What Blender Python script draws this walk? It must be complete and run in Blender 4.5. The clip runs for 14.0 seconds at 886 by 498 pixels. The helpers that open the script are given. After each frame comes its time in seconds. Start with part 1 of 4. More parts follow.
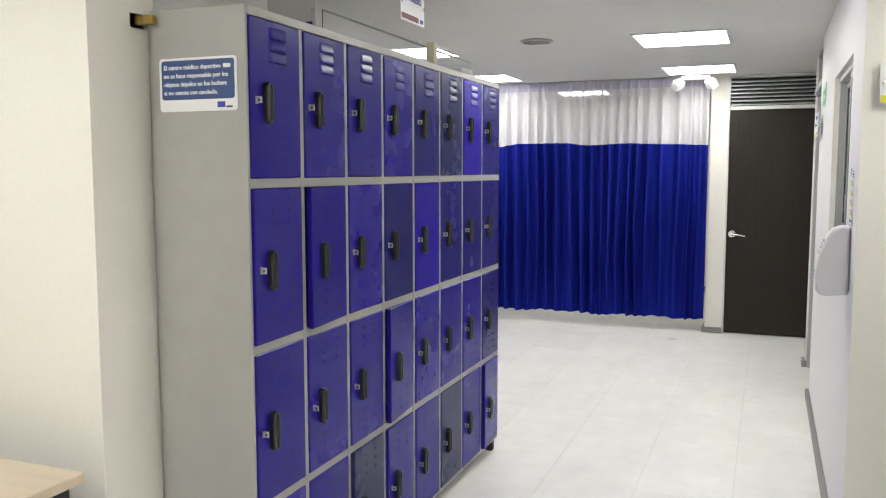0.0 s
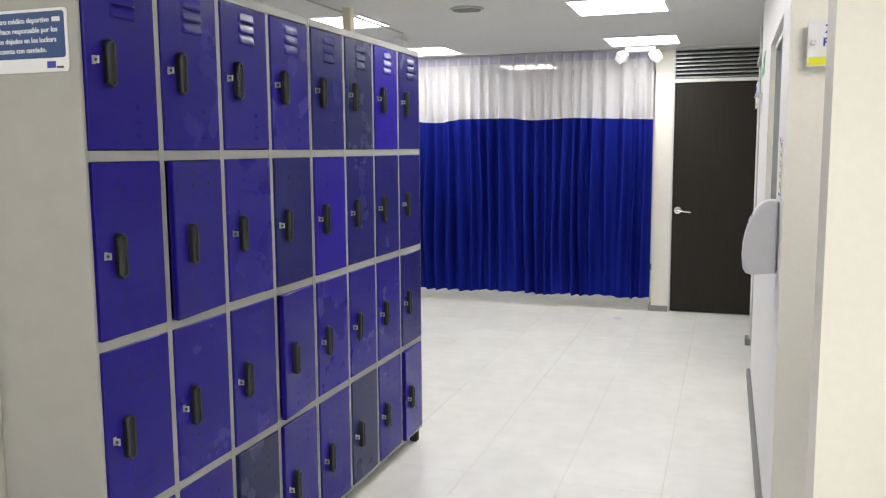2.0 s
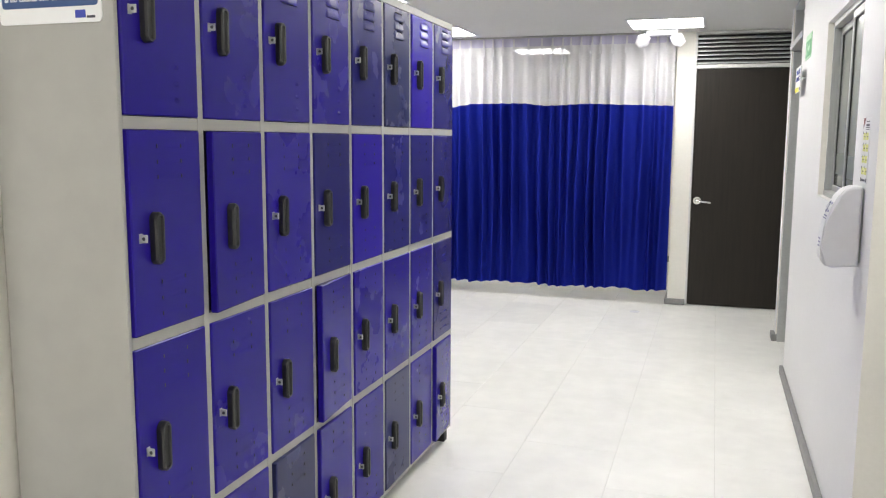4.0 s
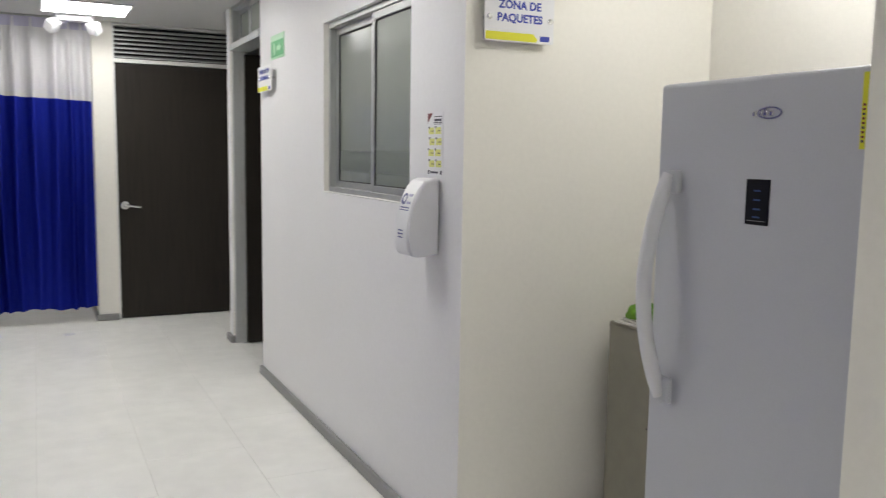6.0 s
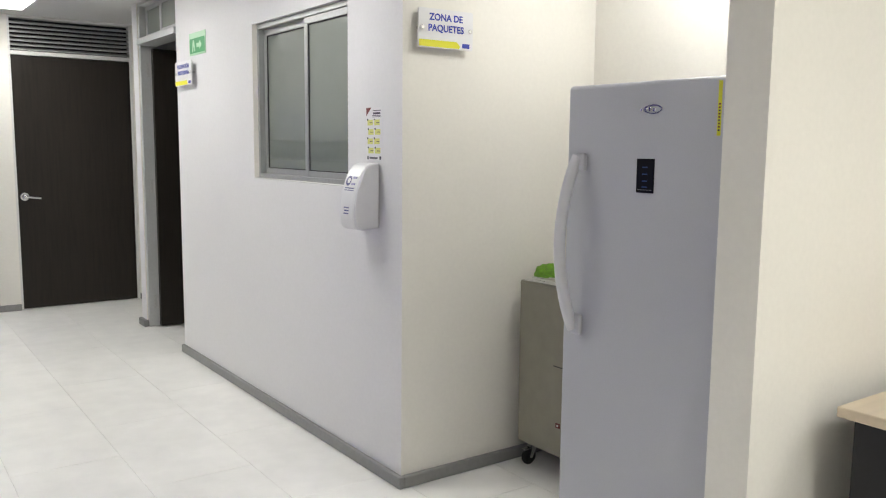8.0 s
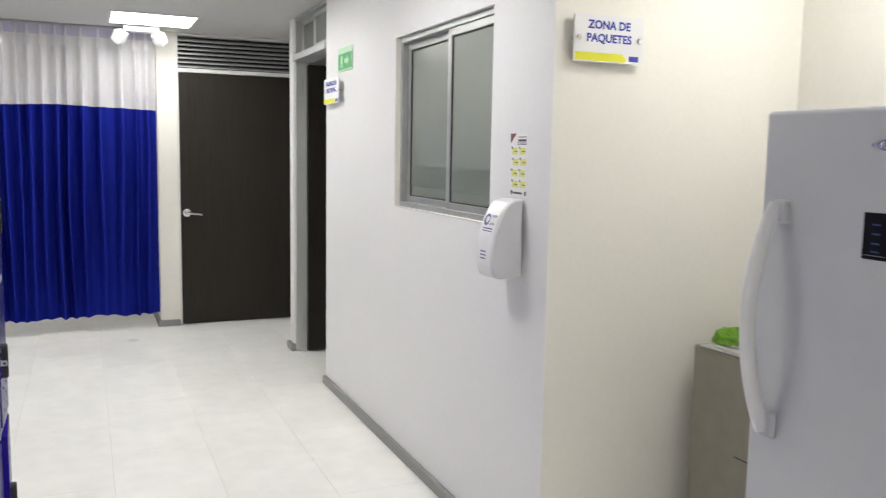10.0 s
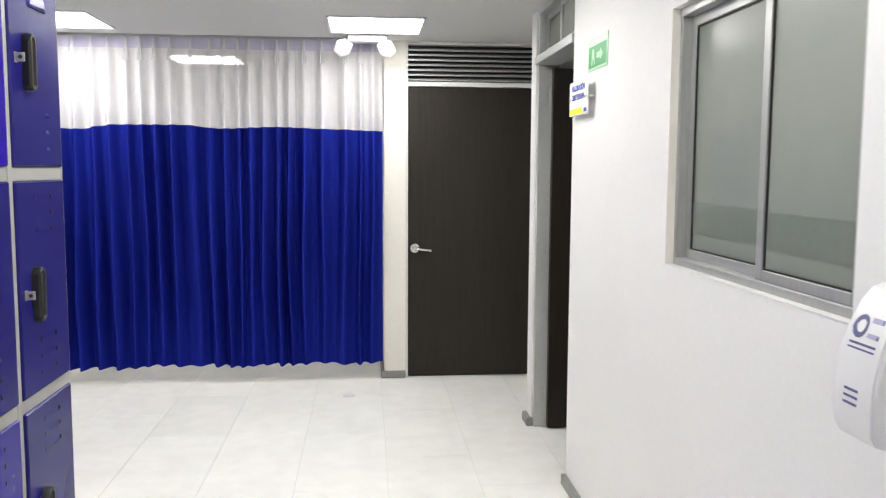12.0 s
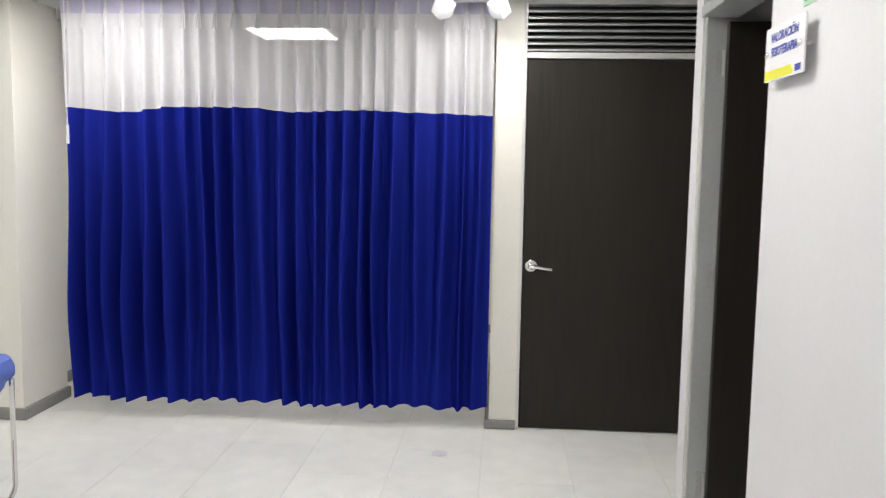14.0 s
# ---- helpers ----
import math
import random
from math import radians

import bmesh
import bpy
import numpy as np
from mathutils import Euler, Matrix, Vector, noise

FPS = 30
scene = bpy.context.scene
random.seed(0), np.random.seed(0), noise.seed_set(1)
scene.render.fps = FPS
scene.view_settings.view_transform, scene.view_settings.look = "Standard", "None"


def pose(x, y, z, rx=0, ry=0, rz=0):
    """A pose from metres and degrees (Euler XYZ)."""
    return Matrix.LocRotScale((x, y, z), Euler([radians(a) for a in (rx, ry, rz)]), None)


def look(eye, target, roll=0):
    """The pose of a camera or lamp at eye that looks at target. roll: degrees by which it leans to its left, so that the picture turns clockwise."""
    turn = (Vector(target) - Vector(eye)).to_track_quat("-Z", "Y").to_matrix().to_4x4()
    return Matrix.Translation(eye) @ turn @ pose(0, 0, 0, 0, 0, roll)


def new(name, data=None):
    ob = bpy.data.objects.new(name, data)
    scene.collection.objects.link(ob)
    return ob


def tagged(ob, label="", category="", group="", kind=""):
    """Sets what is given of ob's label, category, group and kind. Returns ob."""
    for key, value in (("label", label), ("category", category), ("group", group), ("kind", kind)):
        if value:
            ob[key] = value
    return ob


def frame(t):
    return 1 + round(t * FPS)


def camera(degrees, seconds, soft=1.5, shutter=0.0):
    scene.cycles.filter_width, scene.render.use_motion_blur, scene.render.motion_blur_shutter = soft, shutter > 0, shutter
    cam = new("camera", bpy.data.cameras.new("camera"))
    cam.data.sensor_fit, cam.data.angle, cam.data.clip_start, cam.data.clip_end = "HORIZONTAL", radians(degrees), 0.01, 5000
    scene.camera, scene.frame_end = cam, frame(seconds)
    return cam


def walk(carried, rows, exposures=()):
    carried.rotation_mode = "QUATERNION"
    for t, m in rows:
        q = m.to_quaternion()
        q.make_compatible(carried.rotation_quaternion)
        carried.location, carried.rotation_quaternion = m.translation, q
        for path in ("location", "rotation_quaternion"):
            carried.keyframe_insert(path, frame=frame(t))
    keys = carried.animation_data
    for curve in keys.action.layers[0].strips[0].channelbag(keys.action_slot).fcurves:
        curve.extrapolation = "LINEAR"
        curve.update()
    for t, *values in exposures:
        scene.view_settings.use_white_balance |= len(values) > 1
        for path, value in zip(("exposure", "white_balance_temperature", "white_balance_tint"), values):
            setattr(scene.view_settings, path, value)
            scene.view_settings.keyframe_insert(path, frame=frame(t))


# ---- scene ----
cam = camera(56.4, 14.0, soft=1.15, shutter=0.25)
EXPOSURES = [(0, 0.12), (0.5, 0.13), (1, 0.16), (1.5, 0.1), (2.1, 0.08), (2.5, 0.18), (2.7, 0.2), (4.8, 0.3), (5.2, 0.3), (5.5, 0.15), (6, -0.28), (6.5, -0.42), (7, -0.16), (7.2, -0.1), (9.3, 0.0), (9.8, 0.08), (10.5, 0.1), (11, 0.20), (12.2, 0.34), (12.8, 0.36), (13.3, 0.22), (14, 0.06)]
PATH = [
    (0, (0.254, 0.136, 1.511), (-0.475, 1.989, 1.321), 0.0),
    (0.5, (0.229, 0.322, 1.497), (-0.504, 2.173, 1.31), -0.1),
    (1, (0.252, 0.458, 1.501), (-0.405, 2.339, 1.333), 0.3),
    (1.5, (0.337, 0.476, 1.493), (-0.293, 2.364, 1.296), 1.2),
    (2, (0.378, 0.466, 1.484), (-0.27, 2.343, 1.245), -0.4),
    (2.5, (0.39, 0.465, 1.478), (-0.263, 2.337, 1.215), -0.6),
    (2.7, (0.375, 0.473, 1.474), (-0.293, 2.34, 1.207), -0.1),
    (4.8, (-0.187, 0.836, 1.43), (-0.64, 2.769, 1.186), 1.4),
    (5, (-0.259, 0.891, 1.438), (-0.536, 2.858, 1.211), 0.8),
    (5.5, (-0.442, 1.011, 1.394), (-0.093, 2.967, 1.164), 1.6),
    (6, (-0.694, 1.08, 1.381), (0.183, 2.863, 1.151), 0.9),
    (6.5, (-0.892, 1.003, 1.365), (0.161, 2.688, 1.132), 1.1),
    (7, (-1.118, 0.822, 1.36), (0.015, 2.451, 1.114), 0.8),
    (7.2, (-1.203, 0.746, 1.35), (-0.036, 2.352, 1.107), 0.8),
    (9.3, (-1.027, 0.829, 1.404), (-0.013, 2.531, 1.13), -0.0),
    (9.5, (-0.974, 0.913, 1.398), (-0.013, 2.646, 1.127), 0.4),
    (10, (-0.818, 1.17, 1.448), (-0.028, 2.993, 1.217), 1.0),
    (10.5, (-0.692, 1.438, 1.456), (-0.142, 3.351, 1.265), 0.9),
    (11, (-0.551, 1.733, 1.482), (-0.194, 3.693, 1.3), 1.4),
    (11.5, (-0.458, 2.083, 1.473), (-0.201, 4.057, 1.286), 0.9),
    (12, (-0.394, 2.39, 1.489), (-0.211, 4.372, 1.295), 0.3),
    (12.5, (-0.3, 2.732, 1.485), (-0.252, 4.722, 1.293), 0.9),
    (13, (-0.272, 3.065, 1.473), (-0.301, 5.055, 1.274), 0.8),
    (13.5, (-0.265, 3.348, 1.494), (-0.292, 5.337, 1.286), 0.2),
    (14, (-0.211, 3.653, 1.481), (-0.356, 5.637, 1.276), 0.9),
]
walk(cam, [(t, look(eye, target, roll)) for t, eye, target, roll in PATH], EXPOSURES)


# ---- world: no daylight reaches this interior, only a faint grey outside ----
world = bpy.data.worlds.new("world")
scene.world = world
world.use_nodes = True
world.node_tree.nodes["Background"].inputs[0].default_value = (0.5, 0.5, 0.5, 1)
world.node_tree.nodes["Background"].inputs[1].default_value = 0.05
PANEL_STRENGTH = 16.6
PANEL_COLOUR = (1.0, 0.985, 0.95)

CEIL = 2.375
FL = -0.022          # floor level


# ---- materials ----
def mat(name, colour, rough=0.5, metal=0.0, noise_scale=0.0, amount=0.06, bump=0.0, bump_scale=None,
        stain=0.0, stain_scale=1.5, coat=0.0, vary=0.0, stretch=(1, 1, 1), spec=None):
    """A principled surface with grain and stains in object space, bump, and variation between pieces."""
    m = bpy.data.materials.new(name)
    m.use_nodes = True
    n, l = m.node_tree.nodes, m.node_tree.links
    b = n["Principled BSDF"]
    b.inputs["Base Color"].default_value = (*colour, 1)
    b.inputs["Roughness"].default_value = rough
    b.inputs["Metallic"].default_value = metal
    b.inputs["Coat Weight"].default_value = coat
    if spec is not None:
        b.inputs["Specular IOR Level"].default_value = spec
    if noise_scale or stain or vary:
        geo = n.new("ShaderNodeNewGeometry")
        mp = n.new("ShaderNodeMapping")
        mp.inputs["Scale"].default_value = stretch
        l.new(geo.outputs["Position"], mp.inputs["Vector"])
        value = None
        for scale, amt, detail in ((noise_scale, amount, 6), (stain_scale, stain, 3)):
            if not scale or not amt:
                continue
            t = n.new("ShaderNodeTexNoise")
            t.inputs["Scale"].default_value = scale
            t.inputs["Detail"].default_value = detail
            l.new(mp.outputs[0], t.inputs["Vector"])
            r = n.new("ShaderNodeMapRange")
            r.inputs["From Min"].default_value, r.inputs["From Max"].default_value = 0.3, 0.7
            r.inputs["To Min"].default_value, r.inputs["To Max"].default_value = 1 - amt, 1 + amt
            l.new(t.outputs["Fac"], r.inputs["Value"])
            if value is None:
                value = r.outputs[0]
            else:
                mu = n.new("ShaderNodeMath")
                mu.operation = "MULTIPLY"
                l.new(value, mu.inputs[0])
                l.new(r.outputs[0], mu.inputs[1])
                value = mu.outputs[0]
        if vary:
            oi = n.new("ShaderNodeObjectInfo")
            r = n.new("ShaderNodeMapRange")
            r.inputs["To Min"].default_value, r.inputs["To Max"].default_value = 1 - vary, 1 + vary
            l.new(oi.outputs["Random"], r.inputs["Value"])
            if value is None:
                value = r.outputs[0]
            else:
                mu = n.new("ShaderNodeMath")
                mu.operation = "MULTIPLY"
                l.new(value, mu.inputs[0])
                l.new(r.outputs[0], mu.inputs[1])
                value = mu.outputs[0]
        if value is not None:
            vm = n.new("ShaderNodeVectorMath")
            vm.operation = "SCALE"
            vm.inputs[0].default_value = colour
            l.new(value, vm.inputs["Scale"])
            l.new(vm.outputs[0], b.inputs["Base Color"])
            rr = n.new("ShaderNodeMath")
            rr.operation = "MULTIPLY"
            rr.inputs[1].default_value = rough
            l.new(value, rr.inputs[0])
            l.new(rr.outputs[0], b.inputs["Roughness"])
        if bump:
            t = n.new("ShaderNodeTexNoise")
            t.inputs["Scale"].default_value = bump_scale or noise_scale
            t.inputs["Detail"].default_value = 5
            l.new(mp.outputs[0], t.inputs["Vector"])
            bp = n.new("ShaderNodeBump")
            bp.inputs["Strength"].default_value = bump
            bp.inputs["Distance"].default_value = 0.01
            l.new(t.outputs["Fac"], bp.inputs["Height"])
            l.new(bp.outputs[0], b.inputs["Normal"])
    return m


M_WALL = mat("white wall paint", (0.75, 0.745, 0.755), 0.55, noise_scale=60, amount=0.015, bump=0.05, bump_scale=140, stain=0.02, stain_scale=1.2)
M_CREAM = mat("cream wall paint", (0.81, 0.789, 0.728), 0.55, noise_scale=60, amount=0.015, bump=0.05, bump_scale=140, stain=0.025, stain_scale=1.2)
M_CEIL = mat("white ceiling paint", (0.655, 0.655, 0.645), 0.8, noise_scale=50, amount=0.015, bump=0.04, bump_scale=120, stain=0.02)
M_TILE = mat("pale stoneware tile", (0.85, 0.845, 0.81), 0.32, noise_scale=9, amount=0.035, bump=0.02, bump_scale=60, stain=0.035, stain_scale=2.2, vary=0.025)
M_GROUT = mat("grey grout", (0.74, 0.73, 0.695), 0.85, noise_scale=30, amount=0.1)
M_BASE = mat("grey vinyl skirting", (0.25, 0.25, 0.245), 0.5, noise_scale=40, amount=0.06, stain=0.06)
M_ALU = mat("brushed aluminium", (0.44, 0.45, 0.445), 0.4, 0.6, noise_scale=120, amount=0.06, stretch=(1, 1, 0.06))
M_FRAME = mat("grey painted metal frame", (0.50, 0.51, 0.51), 0.4, 0.3, noise_scale=60, amount=0.04)
M_WHITEFRAME = mat("white painted frame", (0.72, 0.72, 0.70), 0.45, noise_scale=60, amount=0.03)
M_WOOD = mat("dark wenge laminate", (0.020, 0.0160, 0.0125), 0.5, noise_scale=70, amount=0.28, bump=0.05, stain=0.12, stain_scale=2, stretch=(1, 1, 0.05), spec=0.3)
M_ZINC = mat("zinc plated steel", (0.50, 0.50, 0.49), 0.42, 0.55, noise_scale=90, amount=0.08)
M_CHROME = mat("satin chrome", (0.72, 0.72, 0.72), 0.2, 1.0)
M_LOCKER = mat("grey enamelled steel", (0.352, 0.348, 0.328), 0.42, noise_scale=14, amount=0.03, stain=0.03, bump=0.02, bump_scale=40)
# the shade inside the lockers is put into this dark colour
M_INSIDE = mat("shade-dark locker inside", (0.05, 0.05, 0.055), 0.7, noise_scale=20, amount=0.1)
BLUES = {
    "a": mat("violet blue enamel", (0.0158, 0.0063, 0.226), 0.26, noise_scale=8, amount=0.06, stain=0.05, bump=0.0012, bump_scale=6, vary=0.05, spec=0.20),
    "b": mat("navy blue enamel", (0.0122, 0.0110, 0.140), 0.26, noise_scale=8, amount=0.06, stain=0.05, bump=0.0012, bump_scale=6, vary=0.05, spec=0.20),
    "c": mat("bright blue enamel", (0.0190, 0.0060, 0.285), 0.24, noise_scale=8, amount=0.06, stain=0.05, bump=0.0012, bump_scale=6, vary=0.05, spec=0.20),
    "d": mat("slate blue enamel", (0.020, 0.024, 0.098), 0.28, noise_scale=8, amount=0.06, stain=0.06, bump=0.0012, bump_scale=6, vary=0.05, spec=0.20),
}
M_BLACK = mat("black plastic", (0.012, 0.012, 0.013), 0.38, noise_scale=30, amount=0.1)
M_PANEL = mat("black glass panel", (0.006, 0.006, 0.007), 0.3, noise_scale=20, amount=0.1, spec=0.25)
# shade of vent openings and hasp holes as colour; also the drawer seam
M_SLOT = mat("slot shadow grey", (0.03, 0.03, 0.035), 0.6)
M_WHITEP = mat("white plastic", (0.72, 0.72, 0.75), 0.32, noise_scale=20, amount=0.015)
M_PLATE = mat("white print board", (0.78, 0.78, 0.79), 0.3, noise_scale=20, amount=0.01)
M_FRIDGE = mat("white enamelled refrigerator", (0.53, 0.54, 0.58), 0.36, noise_scale=220, amount=0.02, bump=0.05, bump_scale=260)
M_BLUEINK = mat("blue print", (0.03, 0.05, 0.36), 0.5)
M_NAVYINK = mat("navy print", (0.03, 0.07, 0.20), 0.45)
M_YELLOW = mat("yellow print", (0.72, 0.70, 0.03), 0.5)
M_PALEYEL = mat("pale yellow print", (0.70, 0.70, 0.22), 0.5)
M_LILAC = mat("pale lilac print", (0.42, 0.41, 0.60), 0.45)
M_FADED = mat("faded navy print", (0.11, 0.115, 0.27), 0.45)
M_DARKINK = mat("dark print", (0.05, 0.05, 0.07), 0.5)
M_REDINK = mat("dark red print", (0.15, 0.02, 0.02), 0.5)
M_GREEN = mat("green print", (0.03, 0.30, 0.09), 0.4)
M_PALEGREEN = mat("pale green acrylic", (0.36, 0.62, 0.40), 0.3)
M_CART = mat("beige enamelled steel", (0.34, 0.325, 0.255), 0.42, noise_scale=16, amount=0.05, stain=0.06, bump=0.02)
M_PAPER = mat("white paper", (0.72, 0.71, 0.67), 0.8, noise_scale=30, amount=0.03)
M_CLOTH_GREEN = mat("green microfibre cloth", (0.16, 0.36, 0.03), 0.95, noise_scale=90, amount=0.25, bump=0.6, bump_scale=160)
M_DESK = mat("maple laminate", (0.62, 0.52, 0.39), 0.4, noise_scale=30, amount=0.06, stretch=(0.12, 1, 1), stain=0.03)
M_RED = mat("red plastic", (0.36, 0.012, 0.02), 0.3, noise_scale=10, amount=0.06)
M_BAG = mat("pinkish red bag film", (0.45, 0.035, 0.07), 0.22, noise_scale=25, amount=0.12, bump=0.3, bump_scale=30)
M_SHEET = mat("blue disposable sheet", (0.11, 0.17, 0.55), 0.75, noise_scale=40, amount=0.06, bump=0.25, bump_scale=22)
M_POST = mat("pale wood post", (0.72, 0.67, 0.52), 0.5, noise_scale=40, amount=0.06, stretch=(1, 1, 0.1))
M_BRASS = mat("brass", (0.42, 0.30, 0.08), 0.35, 0.9)
M_RUBBER = mat("black rubber", (0.015, 0.015, 0.015), 0.7)
M_GREYFILM = mat("green grey band film", (0.155, 0.175, 0.155), 0.38, noise_scale=30, amount=0.05)
M_FROST = mat("frosted film glass", (0.235, 0.255, 0.228), 0.22, noise_scale=3, amount=0.04, stain=0.06, stain_scale=1.8)


def emitter(name, colour, strength):
    m = bpy.data.materials.new(name)
    m.use_nodes = True
    b = m.node_tree.nodes["Principled BSDF"]
    b.inputs["Base Color"].default_value = (0.8, 0.8, 0.8, 1)
    b.inputs["Emission Color"].default_value = (*colour, 1)
    b.inputs["Emission Strength"].default_value = strength
    return m


M_LED = emitter("lit panel diffuser", PANEL_COLOUR, PANEL_STRENGTH)


def fabric(name, colour, through_part, clear, rough=0.9):
    """Cloth: diffuse, light shining through it, and gaps of the mesh."""
    m = bpy.data.materials.new(name)
    m.use_nodes = True
    n, l = m.node_tree.nodes, m.node_tree.links
    n.remove(n["Principled BSDF"])
    out = n["Material Output"]
    geo = n.new("ShaderNodeNewGeometry")
    tex = n.new("ShaderNodeTexNoise")
    tex.inputs["Scale"].default_value = 60
    tex.inputs["Detail"].default_value = 4
    l.new(geo.outputs["Position"], tex.inputs["Vector"])
    r = n.new("ShaderNodeMapRange")
    r.inputs["To Min"].default_value, r.inputs["To Max"].default_value = 0.96, 1.04
    l.new(tex.outputs["Fac"], r.inputs["Value"])
    vm = n.new("ShaderNodeVectorMath")
    vm.operation = "SCALE"
    vm.inputs[0].default_value = colour
    l.new(r.outputs[0], vm.inputs["Scale"])
    d, t, c = n.new("ShaderNodeBsdfDiffuse"), n.new("ShaderNodeBsdfTranslucent"), n.new("ShaderNodeBsdfTransparent")
    l.new(vm.outputs[0], d.inputs["Color"])
    l.new(vm.outputs[0], t.inputs["Color"])
    m1, m2 = n.new("ShaderNodeMixShader"), n.new("ShaderNodeMixShader")
    m1.inputs[0].default_value, m2.inputs[0].default_value = through_part, clear
    l.new(d.outputs[0], m1.inputs[1])
    l.new(t.outputs[0], m1.inputs[2])
    l.new(m1.outputs[0], m2.inputs[1])
    l.new(c.outputs[0], m2.inputs[2])
    l.new(m2.outputs[0], out.inputs["Surface"])
    return m


M_CURTAIN = fabric("royal blue cloth", (0.012, 0.020, 0.245), 0.05, 0.0)
M_SHEER = fabric("white mesh cloth", (0.77, 0.76, 0.79), 0.45, 0.10)
M_HEADER = fabric("lilac white heading tape", (0.56, 0.54, 0.70), 0.3, 0.05)


def clear_glass(name, tint=(0.95, 0.97, 0.96), rough=0.03):
    m = bpy.data.materials.new(name)
    m.use_nodes = True
    b = m.node_tree.nodes["Principled BSDF"]
    b.inputs["Base Color"].default_value = (*tint, 1)
    b.inputs["Roughness"].default_value = rough
    b.inputs["Transmission Weight"].default_value = 1.0
    b.inputs["IOR"].default_value = 1.3
    return m


M_ACRYLIC = clear_glass("clear acrylic", (0.96, 0.97, 0.98), 0.05)


# ---- building helpers ----
def box(bm, x0, x1, y0, y1, z0, z1, bevel=0.0, segments=2):
    vs = [bm.verts.new((x, y, z)) for x in (x0, x1) for y in (y0, y1) for z in (z0, z1)]
    fs = [bm.faces.new([vs[i] for i in q]) for q in ((0, 1, 3, 2), (4, 6, 7, 5), (0, 4, 5, 1), (2, 3, 7, 6), (0, 2, 6, 4), (1, 5, 7, 3))]
    if bevel:
        es = list({e for f in fs for e in f.edges})
        bmesh.ops.bevel(bm, geom=es, offset=bevel, segments=segments, affect="EDGES", profile=0.5)
    return bm


def boxed(*a, **k):
    return box(bmesh.new(), *a, **k)


def tube(bm, points, radius, sides=10, squash=1.0):
    """A round bar along a run of points; squash flattens it across the world y axis."""
    pts = [Vector(p) for p in points]
    rings = []
    for i, p in enumerate(pts):
        d = (pts[min(i + 1, len(pts) - 1)] - pts[max(i - 1, 0)]).normalized()
        side = d.cross(Vector((0.13, 0.97, 0.21))).normalized()
        up = side.cross(d).normalized()
        rings.append([bm.verts.new(p + radius * (math.cos(a) * side + math.sin(a) * up * squash))
                      for a in [2 * math.pi * k / sides for k in range(sides)]])
    for a, b in zip(rings, rings[1:]):
        for k in range(sides):
            bm.faces.new((a[k], a[(k + 1) % sides], b[(k + 1) % sides], b[k]))
    bm.faces.new(rings[0][::-1])
    bm.faces.new(rings[-1])
    return bm


def disc(bm, centre, axis, radius, depth, sides=20, bevel=0.0):
    c, d = Vector(centre), Vector(axis).normalized()
    if not bevel:
        return tube(bm, [c, c + d * depth], radius, sides)
    prof = [(radius - bevel, 0), (radius, bevel), (radius, depth - bevel), (radius - bevel, depth)]
    side = d.cross(Vector((0.13, 0.97, 0.21))).normalized()
    up = side.cross(d).normalized()
    rings = [[bm.verts.new(c + d * h + r * (math.cos(2 * math.pi * k / sides) * side + math.sin(2 * math.pi * k / sides) * up)) for k in range(sides)] for r, h in prof]
    for a, b in zip(rings, rings[1:]):
        for k in range(sides):
            bm.faces.new((a[k], a[(k + 1) % sides], b[(k + 1) % sides], b[k]))
    bm.faces.new(rings[0][::-1])
    bm.faces.new(rings[-1])
    return bm


def prism(bm, outline, place, depth):
    """An outline of (u, v) pairs, carried by place(u, v, w) from w = 0 to depth."""
    a = [bm.verts.new(place(u, v, 0)) for u, v in outline]
    b = [bm.verts.new(place(u, v, depth)) for u, v in outline]
    k = len(outline)
    bm.faces.new(a[::-1])
    bm.faces.new(b)
    for i in range(k):
        bm.faces.new((a[i], a[(i + 1) % k], b[(i + 1) % k], b[i]))
    return bm


def mesh_of(name, bm, materials):
    bmesh.ops.recalc_face_normals(bm, faces=bm.faces)
    me = bpy.data.meshes.new(name)
    bm.to_mesh(me)
    bm.free()
    for m in materials if isinstance(materials, (list, tuple)) else [materials]:
        me.materials.append(m)
    return me


def smooth(me, angle=35):
    me.polygons.foreach_set("use_smooth", [True] * len(me.polygons))
    me.set_sharp_from_angle(angle=radians(angle))
    areas = np.empty(len(me.polygons))
    me.polygons.foreach_get("area", areas)
    me.polygons.foreach_set("use_smooth", (areas < 8 * np.median(areas)).tolist())
    return me


def thing(name, loc, label, category, group="", kind=""):
    ob = new(name)
    ob.location = loc
    ob.empty_display_size = 0.1
    return tagged(ob, label, category, group, kind)


def attach(ob, parent):
    ob.parent = parent
    if parent.type == "EMPTY":
        ob.matrix_parent_inverse = Matrix.Translation(parent.location).inverted()
    return ob


def part(name, bm, material, parent, label="", soft=True):
    me = mesh_of(name, bm, material)
    if soft:
        smooth(me)
    ob = attach(new(name, me), parent)
    return tagged(ob, label)


def solid(name, bm, material, label, category, kind="", group="", soft=False):
    me = mesh_of(name, bm, material)
    if soft:
        smooth(me)
    return tagged(new(name, me), label, category, group, kind)


def structure(name, bm, material, label, category):
    return solid(name, bm, material, label, category, "structure")


